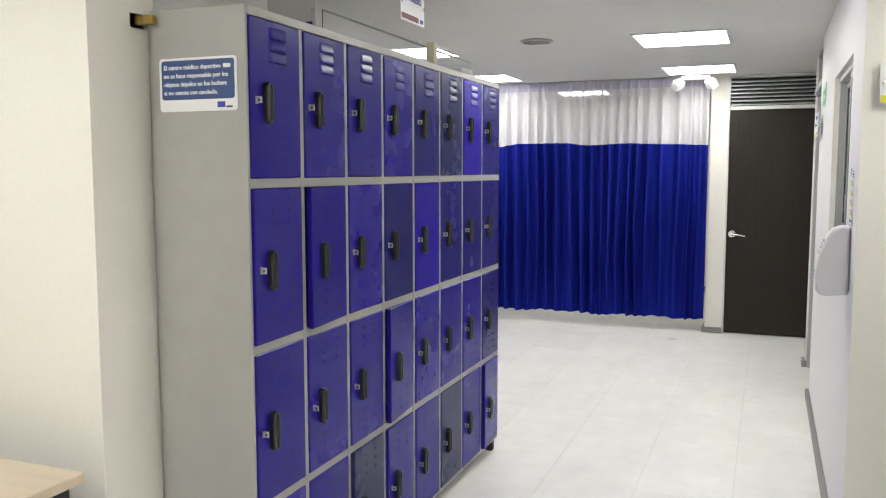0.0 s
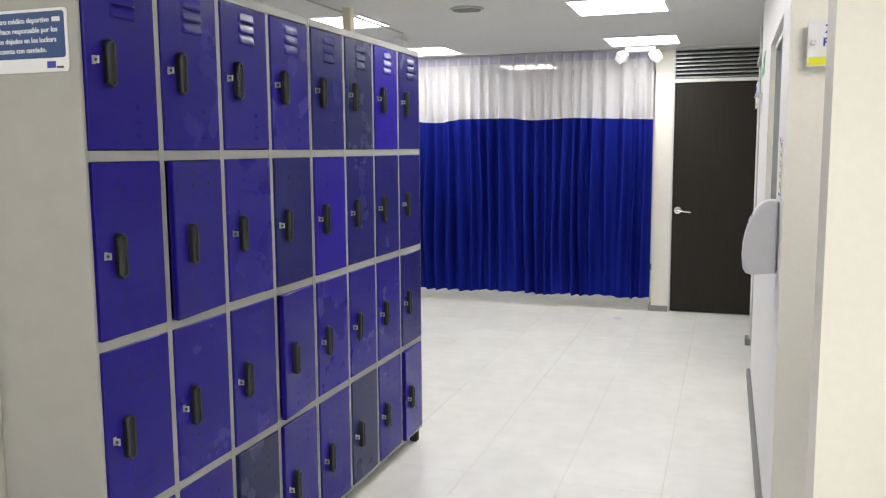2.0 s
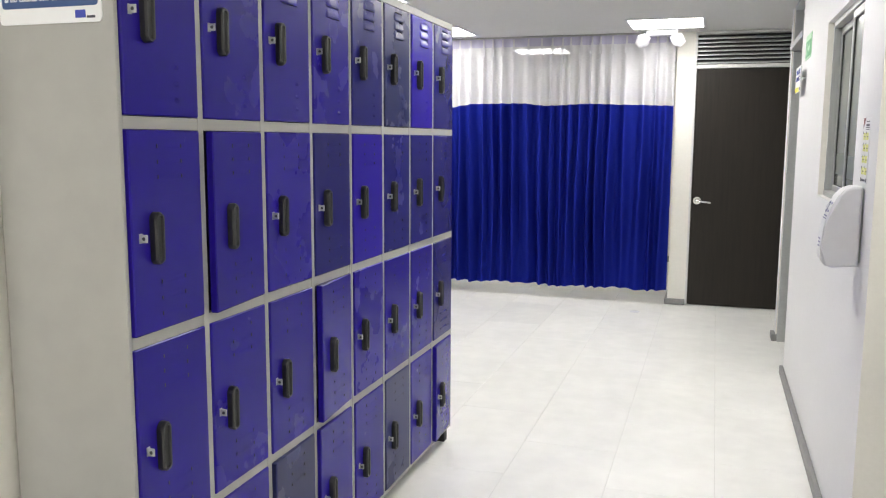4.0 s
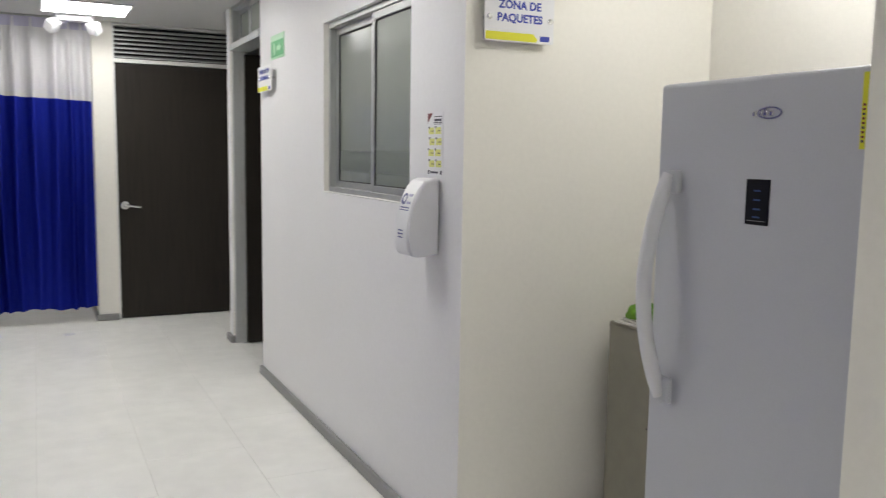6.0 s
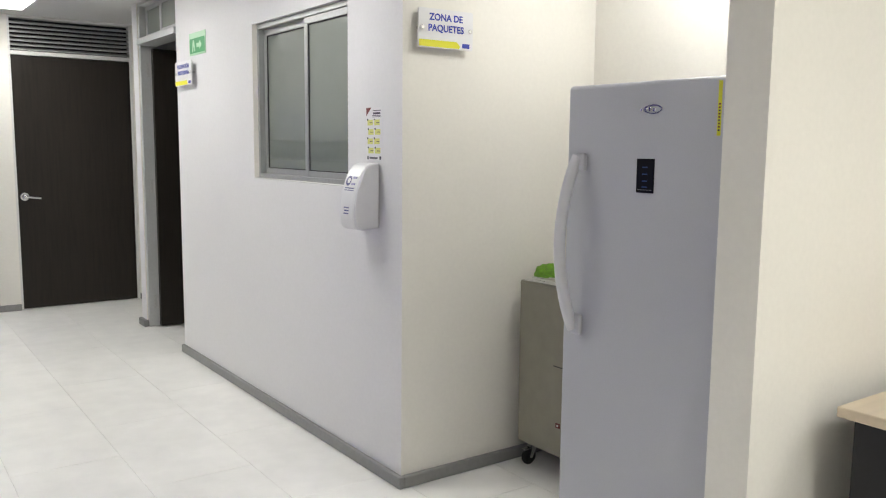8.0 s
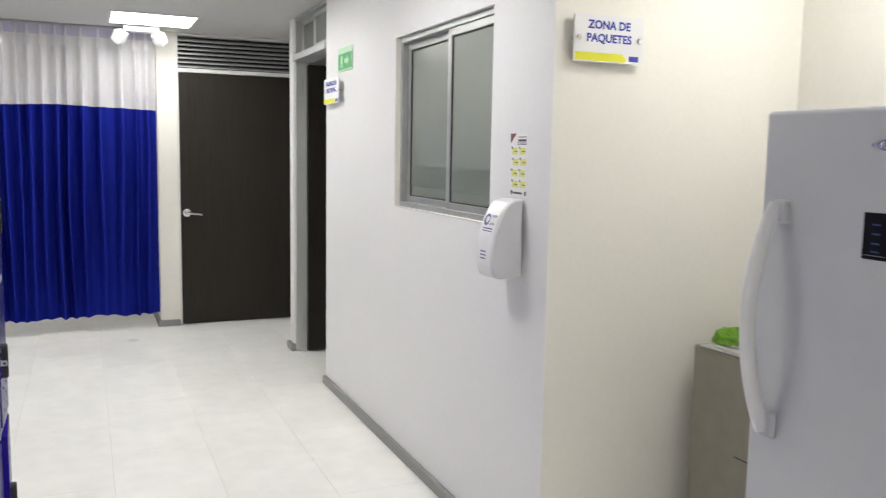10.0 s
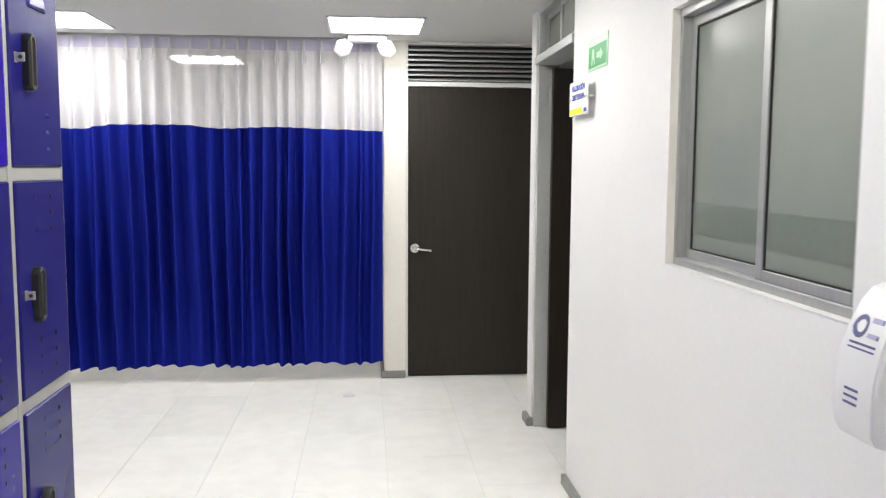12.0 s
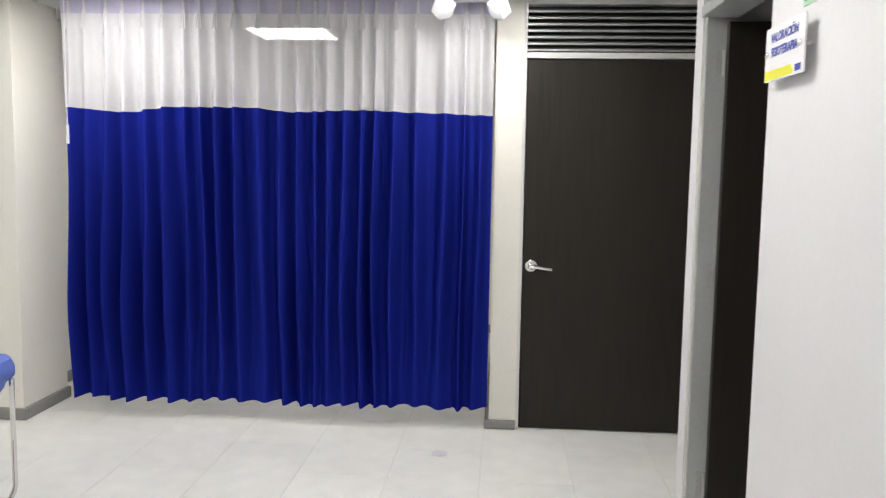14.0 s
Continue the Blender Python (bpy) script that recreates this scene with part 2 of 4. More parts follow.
def lettering(name, body, size, m, material, parent, label="", align="CENTER", spacing=1.0, bold=0.0):
    cu = bpy.data.curves.new(name, "FONT")
    cu.body, cu.size, cu.align_x, cu.align_y = body, size, align, "CENTER"
    cu.space_line = spacing
    cu.extrude, cu.offset = 0.0004, bold
    cu.resolution_u = 3
    tmp = bpy.data.objects.new(name + "_tmp", cu)
    scene.collection.objects.link(tmp)
    bpy.context.view_layer.update()
    me = bpy.data.meshes.new_from_object(tmp.evaluated_get(bpy.context.evaluated_depsgraph_get()))
    bpy.data.objects.remove(tmp)
    bpy.data.curves.remove(cu)
    me.transform(m)
    me.materials.clear()
    me.materials.append(material)
    me.name = name
    return tagged(attach(new(name, me), parent), label)


# faces of a wall that look towards -y take the second paint
def two_paints(ob):
    for p in ob.data.polygons:
        if p.normal.y < -0.5:
            p.material_index = 1
    return ob


# ---- structure ----
X0, X1, Y0, Y1 = -5.0, 3.2, -2.6, 11.0
structure("ceiling", boxed(X0 - 0.1, X1 + 0.1, Y0 - 0.1, Y1 + 0.1, CEIL, CEIL + 0.12), M_CEIL, "white painted flat plaster ceiling of the clinic", "ceiling")
structure("wall_west", boxed(X0 - 0.1, X0, Y0, Y1, FL, CEIL), M_CREAM, "plain cream painted outer wall", "wall")
structure("wall_east", boxed(X1, X1 + 0.1, Y0, Y1, FL, CEIL), M_CREAM, "plain cream painted outer wall", "wall")
structure("wall_south", boxed(X0, X1, Y0 - 0.1, Y0, FL, CEIL), M_CREAM, "plain cream painted end wall", "wall")
structure("wall_north", boxed(X0, X1, Y1, Y1 + 0.1, FL, CEIL), M_CREAM, "plain cream wall behind the curtain", "wall")

WX = 0.555           # corridor face of the office wall
WT = 0.11
W_Y0, W_END, D_FAR, W_Y1 = 3.48, 6.18, 7.10, 7.22
WIN = (3.912, 4.94, 1.187, 1.985)
for q in ((WX, WX + WT, W_Y0, WIN[0], FL, CEIL), (WX, WX + WT, WIN[0], WIN[1], FL, WIN[2]), (WX, WX + WT, WIN[0], WIN[1], WIN[3], CEIL),
          (WX, WX + WT, WIN[1], W_END, FL, CEIL), (WX + 0.012, WX + WT, D_FAR, W_Y1, FL, CEIL)):
    two_paints(structure("wall_office", boxed(*q), [M_WALL, M_CREAM], "white office wall round the sliding window and doorway", "wall"))
structure("wall_alcove_side", boxed(WX + WT, 1.70, W_Y0, W_Y0 + 0.11, FL, CEIL), M_CREAM, "cream wall of the alcove beside the cart", "wall")
structure("wall_alcove_back", boxed(1.59, 1.70, 2.0, W_Y0, FL, CEIL), M_CREAM, "cream wall at the back of the alcove", "wall")
structure("wall_office_end", boxed(WX + WT, X1, D_FAR + 0.01, W_Y1, FL, CEIL), M_WALL, "white end wall of the office", "wall")
structure("wall_pier_east", boxed(0.525, X1, 1.88, 2.0, FL, CEIL), M_CREAM, "cream partition wall end beside the refrigerator", "wall")
structure("wall_pier_west", boxed(X0, -1.452, 1.88, 2.14, FL, CEIL), M_CREAM, "cream partition wall end beside the lockers", "wall")
DY = 8.28
structure("wall_pilaster", boxed(-0.272, -0.120, DY - 0.005, Y1, FL, CEIL), M_CREAM, "narrow cream wall end between curtain and door", "wall")
structure("wall_door_side", boxed(0.84, X1, DY, DY + 0.12, FL, CEIL), M_CREAM, "cream wall beside the brown door", "wall")
structure("wall_door_back", boxed(-0.120, X1, DY + 0.3, DY + 0.4, FL, CEIL), M_CREAM, "plain wall behind the closed door", "wall")
structure("wall_column", boxed(X0, -2.94, 8.10, 8.58, FL, CEIL), M_CREAM, "cream square column beside the blue curtain", "wall")
structure("wall_cubicle_side", boxed(X0, -3.13, 8.58, Y1, FL, CEIL), M_CREAM, "cream side wall of the curtained cubicle", "wall")

# skirting: a coved grey strip along each wall
def skirting(x0, x1, y0, y1, h=0.052):
    return structure("baseboard", boxed(x0, x1, y0, y1, FL, FL + h, bevel=0.006, segments=2), M_BASE, "grey vinyl baseboard along the wall foot", "baseboard")


T = 0.024
skirting(WX - T, WX, W_Y0 - T, W_END)
skirting(WX, 1.59, W_Y0 - T, W_Y0)
skirting(1.59 - T, 1.59, 2.0, W_Y0 - T)
skirting(WX - 0.018, WX + 0.012, D_FAR - 0.03, W_Y1)
skirting(WX + 0.012, WX + 0.02, D_FAR - 0.03, D_FAR)
skirting(-0.272 - T, -0.120, DY - 0.005 - T, DY - 0.005, 0.052)
skirting(-0.272 - T, -0.272, DY - 0.005, Y1, 0.052)
skirting(X0, -2.94 + T, 8.10 - T, 8.10, 0.07)
skirting(-2.94, -2.94 + T, 8.10, 8.58, 0.07)
skirting(-3.13, -3.13 + T, 8.62, Y1, 0.07)
skirting(X0, -3.13, Y1 - T, Y1, 0.07)
skirting(-3.1, -0.3, Y1 - T, Y1, 0.07)
skirting(WX + 0.02, X1, W_Y1, W_Y1 + T)
skirting(0.84, X1, DY - T, DY)
skirting(0.525 - T, 0.525, 1.88 - T, 2.0)
skirting(0.525, X1, 1.88 - T, 1.88)
skirting(-1.452, -1.452 + T, 1.88 - T, 2.14)
skirting(X0, -1.452, 1.88 - T, 1.88)


# ---- doors and windows ----
def lever_handle(parent, x, y, z):
    """Round rose and a tapered lever that points to +x, on a face looking to -y."""
    bm = bmesh.new()
    disc(bm, (x, y, z), (0, -1, 0), 0.034, 0.012, 24, 0.003)
    disc(bm, (x, y - 0.012, z), (0, -1, 0), 0.018, 0.035, 18, 0.003)
    tube(bm, [(x - 0.005, y - 0.05, z), (x + 0.02, y - 0.052, z - 0.002), (x + 0.07, y - 0.05, z - 0.008), (x + 0.115, y - 0.045, z - 0.014)], 0.0095, 12)
    part("door_handle", bm, M_CHROME, parent, "satin chrome lever handle")


door = thing("door_1", (0.36, DY, 0), "closed dark brown wood-grain door with a louvred transom above", "door", kind="structure")
D0, D1, DT = -0.100, 0.82, 2.060
part("leaf", boxed(D0, D1, DY + 0.012, DY + 0.052, FL + 0.006, DT, bevel=0.002, segments=1), M_WOOD, door)
bm = bmesh.new()
box(bm, -0.120, D0 - 0.003, DY - 0.003, DY + 0.09, FL, CEIL, 0.002, 1)
box(bm, D1 + 0.003, 0.84, DY - 0.003, DY + 0.09, FL, CEIL, 0.002, 1)
box(bm, D0 - 0.003, D1 + 0.003, DY - 0.003, DY + 0.09, DT + 0.004, DT + 0.036, 0.002, 1)
box(bm, D0 - 0.003, D1 + 0.003, DY - 0.003, DY + 0.09, CEIL - 0.022, CEIL, 0.002, 1)
part("door_frame", bm, M_WHITEFRAME, door, "white painted metal door frame")
lever_handle(door, -0.052, DY + 0.012, 0.918)
# black sheet stands in for the shade between and behind the slats
louvre = part("louvre_shade_sheet", boxed(D0 - 0.003, D1 + 0.003, DY + 0.075, DY + 0.088, DT + 0.036, CEIL - 0.022), M_BLACK, door, "black sheet standing in for shade behind the slats")
slat = bmesh.new()
prism(slat, [(0, 0.0), (0.004, -0.002), (0.05, 0.020), (0.05, 0.024), (0.004, 0.010), (0, 0.010)],
      lambda u, v, w: Vector((w, u, v)), D1 - D0 + 0.004)
slat_me = mesh_of("slat", slat, M_ALU)
for i in range(7):
    ob = new("slat", slat_me)
    attach(ob, door)
    ob.matrix_basis = pose(D0 - 0.002, DY + 0.006, DT + 0.044 + i * 0.0345)

# the open doorway of the office: metal frame, transom window, leaf swung inwards
door = thing("door_2", (WX + 0.05, 6.64, 0), "dark brown office door standing open in its grey metal frame", "door", kind="structure")
F0, F1 = WX + 0.075, WX + 0.14
bm = bmesh.new()
box(bm, WX + 0.02, F1, D_FAR - 0.035, D_FAR, FL, CEIL, 0.003, 1)
box(bm, WX + 0.02, F1, W_END, W_END + 0.035, FL, CEIL, 0.003, 1)
box(bm, WX - 0.004, F1, W_END + 0.035, D_FAR - 0.035, 2.072, 2.115, 0.003, 1)
box(bm, WX + 0.015, F1, W_END + 0.035, D_FAR - 0.035, CEIL - 0.025, CEIL, 0.003, 1)
part("door_frame", bm, M_FRAME, door, "grey metal door frame")
leaf = part("leaf", boxed(F0 + 0.02, F0 + 0.87, D_FAR - 0.085, D_FAR - 0.045, FL + 0.008, 2.05, bevel=0.002, segments=1), M_WOOD, door)
for z in (0.168, 1.044, 1.896):
    bm = bmesh.new()
    box(bm, F0 - 0.016, F0 + 0.018, D_FAR - 0.0375, D_FAR - 0.0345, z - 0.05, z + 0.05, 0.001, 1)
    disc(bm, (F0 + 0.016, D_FAR - 0.043, z - 0.05), (0, 0, 1), 0.0075, 0.1, 12)
    for dz in (-0.03, 0, 0.03):
        disc(bm, (F0 - 0.006, D_FAR - 0.0375, z + dz), (0, -1, 0), 0.005, 0.002, 8)
    part("hinge", bm, M_ZINC, door, "steel butt hinge")
bm = bmesh.new()
ty = [W_END + 0.035, 6.64, D_FAR - 0.035]
for a, b, dx in ((ty[0], ty[1] + 0.02, 0.0), (ty[1] - 0.02, ty[2], 0.022)):
    x = WX + 0.045 + dx
    box(bm, x, x + 0.02, a, a + 0.035, 2.115, CEIL - 0.025, 0.002, 1)
    box(bm, x, x + 0.02, b - 0.035, b, 2.115, CEIL - 0.025, 0.002, 1)
    box(bm, x, x + 0.02, a + 0.035, b - 0.035, 2.115, 2.15, 0.002, 1)
    box(bm, x, x + 0.02, a + 0.035, b - 0.035, CEIL - 0.055, CEIL - 0.025, 0.002, 1)
tr = part("transom_frame", bm, M_ALU, door, "aluminium transom sash")
for a, b, dx in ((ty[0], ty[1] + 0.02, 0.0), (ty[1] - 0.02, ty[2], 0.022)):
    x = WX + 0.052 + dx
    part("pane", boxed(x, x + 0.005, a + 0.035, b - 0.035, 2.15, CEIL - 0.055), M_FROST, door, "frosted transom pane")

# sliding window with frosted film
win = thing("window_1", (WX + 0.06, 4.42, WIN[2]), "aluminium sliding window with frosted grey-green glass", "window", kind="structure")
y0, y1, z0, z1 = WIN
bm = bmesh.new()
fx0, fx1 = WX + 0.026, WX + 0.09
box(bm, fx0, fx1, y0, y0 + 0.022, z0, z1, 0.002, 1)
box(bm, fx0, fx1, y1 - 0.022, y1, z0, z1, 0.002, 1)
box(bm, fx0 - 0.004, fx1, y0 + 0.022, y1 - 0.022, z0, z0 + 0.026, 0.002, 1)
box(bm, fx0 - 0.004, fx1, y0 + 0.022, y1 - 0.022, z1 - 0.026, z1, 0.002, 1)
part("window_frame", bm, M_ALU, win, "brushed aluminium outer frame")
part("window_sill", boxed(WX - 0.003, fx0 - 0.004, y0 + 0.001, y1 - 0.001, z0, z0 + 0.004, bevel=0.001, segments=1), M_WHITEFRAME, win, "white painted sill")
ym = 4.368
for a, b, x, wl in ((ym - 0.016, y1 - 0.022, fx0 + 0.03, 0.03), (y0 + 0.022, ym + 0.022, fx0 + 0.004, 0.034)):
    bm = bmesh.new()
    box(bm, x, x + 0.022, a, a + wl, z0 + 0.026, z1 - 0.026, 0.002, 1)
    box(bm, x, x + 0.022, b - wl, b, z0 + 0.026, z1 - 0.026, 0.002, 1)
    box(bm, x, x + 0.022, a + wl, b - wl, z0 + 0.026, z0 + 0.054, 0.002, 1)
    box(bm, x, x + 0.022, a + wl, b - wl, z1 - 0.058, z1 - 0.026, 0.002, 1)
    sash = part("sash", bm, M_ALU, win, "sliding aluminium sash")
    bm = bmesh.new()
    box(bm, x + 0.004, x + 0.008, a + wl, a + wl + 0.005, z0 + 0.054, z1 - 0.058)
    box(bm, x + 0.004, x + 0.008, b - wl - 0.005, b - wl, z0 + 0.054, z1 - 0.058)
    box(bm, x + 0.004, x + 0.008, a + wl + 0.005, b - wl - 0.005, z0 + 0.054, z0 + 0.059)
    box(bm, x + 0.004, x + 0.008, a + wl + 0.005, b - wl - 0.005, z1 - 0.063, z1 - 0.058)
    part("gasket", bm, M_RUBBER, sash, "black rubber gasket")
    pane = part("pane", boxed(x + 0.009, x + 0.014, a + wl, b - wl, z0 + 0.054, z1 - 0.058), M_FROST, sash, "frosted glass pane")
    part("film_band", boxed(x + 0.0075, x + 0.0086, a + wl + 0.006, b - wl - 0.006, 1.293, 1.385), M_GREYFILM, sash, "darker band of film")


# ---- ceiling fixtures ----
def ceiling_panel(x, y, w=0.56, d=0.55):
    t = thing("ceiling_light", (x, y, CEIL), "lit square LED panel set flush in the ceiling", "ceiling light", "LED ceiling panels")
    f, h = 0.018, 0.008
    bm = bmesh.new()
    x0, x1, y0, y1 = x - w / 2, x + w / 2, y - d / 2, y + d / 2
    box(bm, x0 - f, x0, y0 - f, y1 + f, CEIL - h, CEIL, 0.002, 1)
    box(bm, x1, x1 + f, y0 - f, y1 + f, CEIL - h, CEIL, 0.002, 1)
    box(bm, x0, x1, y0 - f, y0, CEIL - h, CEIL, 0.002, 1)
    box(bm, x0, x1, y1, y1 + f, CEIL - h, CEIL, 0.002, 1)
    part("frame", bm, M_WHITEP, t, "white panel rim")
    part("diffuser", boxed(x0, x1, y0, y1, CEIL - 0.006, CEIL - 0.001), M_LED, t, "glowing white diffuser")


# panels below y = 1 and at x = -4.2: unseen, added to brighten walls
for x, y in ((0.45, 0.25), (-0.31, 4.12), (-0.31, 5.88), (-0.335, 7.66),
             (-1.80, 0.72), (-2.20, -0.55), (-0.31, -1.40), (1.7, -1.40), (-2.29, 7.68), (-4.2, 5.88), (1.7, 0.30)):
    ceiling_panel(x, y)
ceiling_panel(-1.71, 9.46, 0.54, 0.52)
ceiling_panel(1.25, 2.75, 0.46, 0.46)
ceiling_panel(-2.16, 5.86, 0.38, 0.5)

vent = thing("ceiling_speaker", (-1.23, 5.62, CEIL), "small round grey ceiling vent grille", "vent")
bm = bmesh.new()
disc(bm, (-1.23, 5.62, CEIL), (0, 0, -1), 0.11, 0.012, 32, 0.005)
part("rim", bm, M_FRAME, vent)
for i in range(5):
    y = 5.56 + i * 0.03
    hw = math.sqrt(0.09 ** 2 - (y - 5.62) ** 2)
    part("slat", boxed(-1.23 - hw, -1.23 + hw, y - 0.008, y + 0.008, CEIL - 0.016, CEIL - 0.0125), M_BASE, vent)

em = thing("emergency_light", (-0.39, 8.06, CEIL), "white emergency light with two swivel lamp heads under the ceiling", "emergency light")
part("housing", boxed(-0.52, -0.26, 8.00, 8.10, CEIL - 0.05, CEIL - 0.002, bevel=0.008), M_WHITEP, em)
for x, s in ((-0.525, -1), (-0.283, 1)):
    bm = bmesh.new()
    box(bm, -0.040, 0.040, -0.055, 0.035, -0.046, 0.046, 0.014)
    bm.transform(pose(x + s * 0.015, 8.04, CEIL - 0.085, 25, s * -42, s * 30))
    head = part("lamp_head", bm, M_WHITEP, em, "white swivel lamp head")
    bm = bmesh.new()
    box(bm, -0.032, 0.032, -0.0585, -0.0555, -0.037, 0.037, 0.001, 1)
    bm.transform(pose(x + s * 0.015, 8.04, CEIL - 0.085, 25, s * -42, s * 30))
    part("lens", bm, M_PLATE, head, "clear lamp lens")
    part("bracket", tube(bmesh.new(), [(x - s * 0.02, 8.05, CEIL - 0.045), (x, 8.045, CEIL - 0.07)], 0.012, 10), M_WHITEP, em)


# ---- blue curtain with a white mesh top ----
CX0, CX1, CY = -2.712, -0.283, 8.205
PLEATS = 23
curtain = thing("curtain", ((CX0 + CX1) / 2, CY, 0.1), "royal blue pleated cubicle curtain with white mesh top", "curtain")
rnd = random.Random(11)
_widths = [rnd.choice((0.7, 0.85, 0.95, 1.0, 1.15, 1.4)) for _ in range(PLEATS)]
EDGES = [sum(_widths[:i]) / sum(_widths) for i in range(PLEATS + 1)]
# each pleat: depth, crest sharpness, lean of the crest, two phases of its slow change down the drop
FOLD = [(rnd.choice((0.7, 0.9, 1.0, 1.1, 1.25)) * min(1.15, 0.6 + 0.45 * wd), rnd.uniform(1.1, 2.1), rnd.uniform(0.34, 0.66), rnd.uniform(0, 6.3), rnd.uniform(0, 6.3)) for wd in _widths]


def smoothstep(a, b, v):
    k = max(0.0, min(1.0, (v - a) / (b - a)))
    return k * k * (3 - 2 * k)


def fold(s, z):
    """Depth of the cloth at the share s of the width and height z: uneven deep folds below, pinched at the heading."""
    low = 1.0 - smoothstep(0.5, 2.1, z)
    s = max(0.0, min(0.99999, s + low * (0.004 * math.sin(9 * s + 1.3 * z) + 0.003 * math.sin(23 * s - 2.1 * z))))
    i = bisect_pleat(s)
    k = (s - EDGES[i]) / (EDGES[i + 1] - EDGES[i])
    amp, sharp, lean, p, q = FOLD[i]
    sharp = 1.9 + (sharp - 1.9) * low
    lean = min(0.72, max(0.28, lean + 0.10 * low * math.sin(1.7 * z + p)))
    k = 0.5 * k / lean if k < lean else 0.5 + 0.5 * (k - lean) / (1 - lean)
    w = (0.5 - 0.5 * math.cos(2 * math.pi * k)) ** sharp
    amp = 1.0 + (amp * (1 + 0.28 * math.sin(2.3 * z + q)) - 1.0) * (0.35 + 0.65 * low)
    depth = 0.080 + 0.046 * low
    top = smoothstep(2.16, 2.33, z)
    d = amp * depth * (w - 0.4) + 0.016 * low * math.sin(11 * s + 1.2 * z) + 0.002 * math.sin(90 * s + 4 * z)
    return d * (1 - 0.72 * top) * (1 - 0.35 * smoothstep(1.70, 1.95, z)) * (0.62 + 0.38 * smoothstep(0.1, 0.7, z))


def bisect_pleat(s):
    a, b = 0, PLEATS
    while b - a > 1:
        m = (a + b) // 2
        if EDGES[m] <= s:
            a = m
        else:
            b = m
    return a


def seam(s):
    """Rise and fall of the seam between the blue cloth and the mesh."""
    knots = ((0.0, 0.010), (0.15, -0.014), (0.26, 0.018), (0.44, 0.019), (0.54, -0.004), (0.70, 0.010), (0.85, -0.001), (1.0, -0.012))
    for (a, va), (b, vb) in zip(knots, knots[1:]):
        if s <= b:
            return va + (vb - va) * smoothstep(a, b, s)
    return knots[-1][1]


def cloth(name, z0, z1, rows, material, label, low_seam=False, high_seam=False, hem=0.0):
    bm = bmesh.new()
    cols = PLEATS * 24
    grid = []
    for j in range(rows + 1):
        row = []
        for i in range(cols + 1):
            k = i / cols
            z = z0 + (z1 - z0) * j / rows
            x = CX0 + (CX1 - CX0) * k + 0.014 * (1 - k) * (1 - z / 2.37)
            if high_seam:
                z += seam(k) * (j / rows) ** 3
            if low_seam:
                z += seam(k) * (1 - j / rows) ** 3
            if hem and j == 0:
                z += hem * (0.006 * math.sin(40 * k) + 0.005 * math.sin(17 * k + 1) + 0.010 * (k - 0.3))
            row.append(bm.verts.new((x, CY - fold(k, z), z)))
        grid.append(row)
    for a, b in zip(grid, grid[1:]):
        for i in range(cols):
            bm.faces.new((a[i], a[i + 1], b[i + 1], b[i]))
    ob = part(name, bm, material, curtain, label, soft=False)
    ob.data.polygons.foreach_set("use_smooth", [True] * len(ob.data.polygons))
    return ob


cloth("blue_panel", 0.100, 1.757, 26, M_CURTAIN, "royal blue cloth", high_seam=True, hem=1.0)
cloth("mesh_panel", 1.757, 2.285, 10, M_SHEER, "white see-through mesh", low_seam=True)
cloth("heading_tape", 2.285, 2.362, 3, M_HEADER, "lilac white pinched heading tape")
for i in range(PLEATS):
    x = CX0 + (CX1 - CX0) * (EDGES[i] + (EDGES[i + 1] - EDGES[i]) * FOLD[i][2])
    bm = bmesh.new()
    share = (x - CX0) / (CX1 - CX0)
    for dx in (-0.008, 0, 0.008):
        tube(bm, [(x + dx * m, CY - fold(share, z) - 0.001, z) for m, z in ((0.4, 2.352), (0.5, 2.31), (1.3, 2.25), (1.6, 2.20))], 0.0040, 6)
    part("pinch_pleat", bm, M_SHEER, curtain)
bm = bmesh.new()
box(bm, CX0 - 0.03, CX1 + 0.01, CY - 0.012, CY + 0.012, CEIL - 0.014, CEIL, 0.002, 1)
part("track", bm, M_ALU, curtain, "aluminium ceiling track")
bm = bmesh.new()
tube(bm, [(CX0 + 0.085, CY - 0.11, 2.35), (CX0 + 0.085, CY - 0.11, 1.66)], 0.0022, 6)
wand = part("cord", bm, M_WHITEP, curtain, "white pull cord")
bm = bmesh.new()
tube(bm, [(CX0 + 0.085, CY - 0.11, 1.665), (CX0 + 0.085, CY - 0.11, 1.64), (CX0 + 0.085, CY - 0.11, 1.565), (CX0 + 0.085, CY - 0.11, 1.56)], 0.009, 10)
part("cord_weight", bm, M_WHITEP, wand, "white plastic cord weight")


# ---- lockers ----
LX = -1.093
LY0, UNIT = 2.083, 1.150
PITCH, DW, DH = 0.2865, 0.262, 0.447
ROWS_Z = (1.488, 1.011, 0.536, 0.062)
COLS_Y = [0.013 + PITCH * c for c in range(4)]

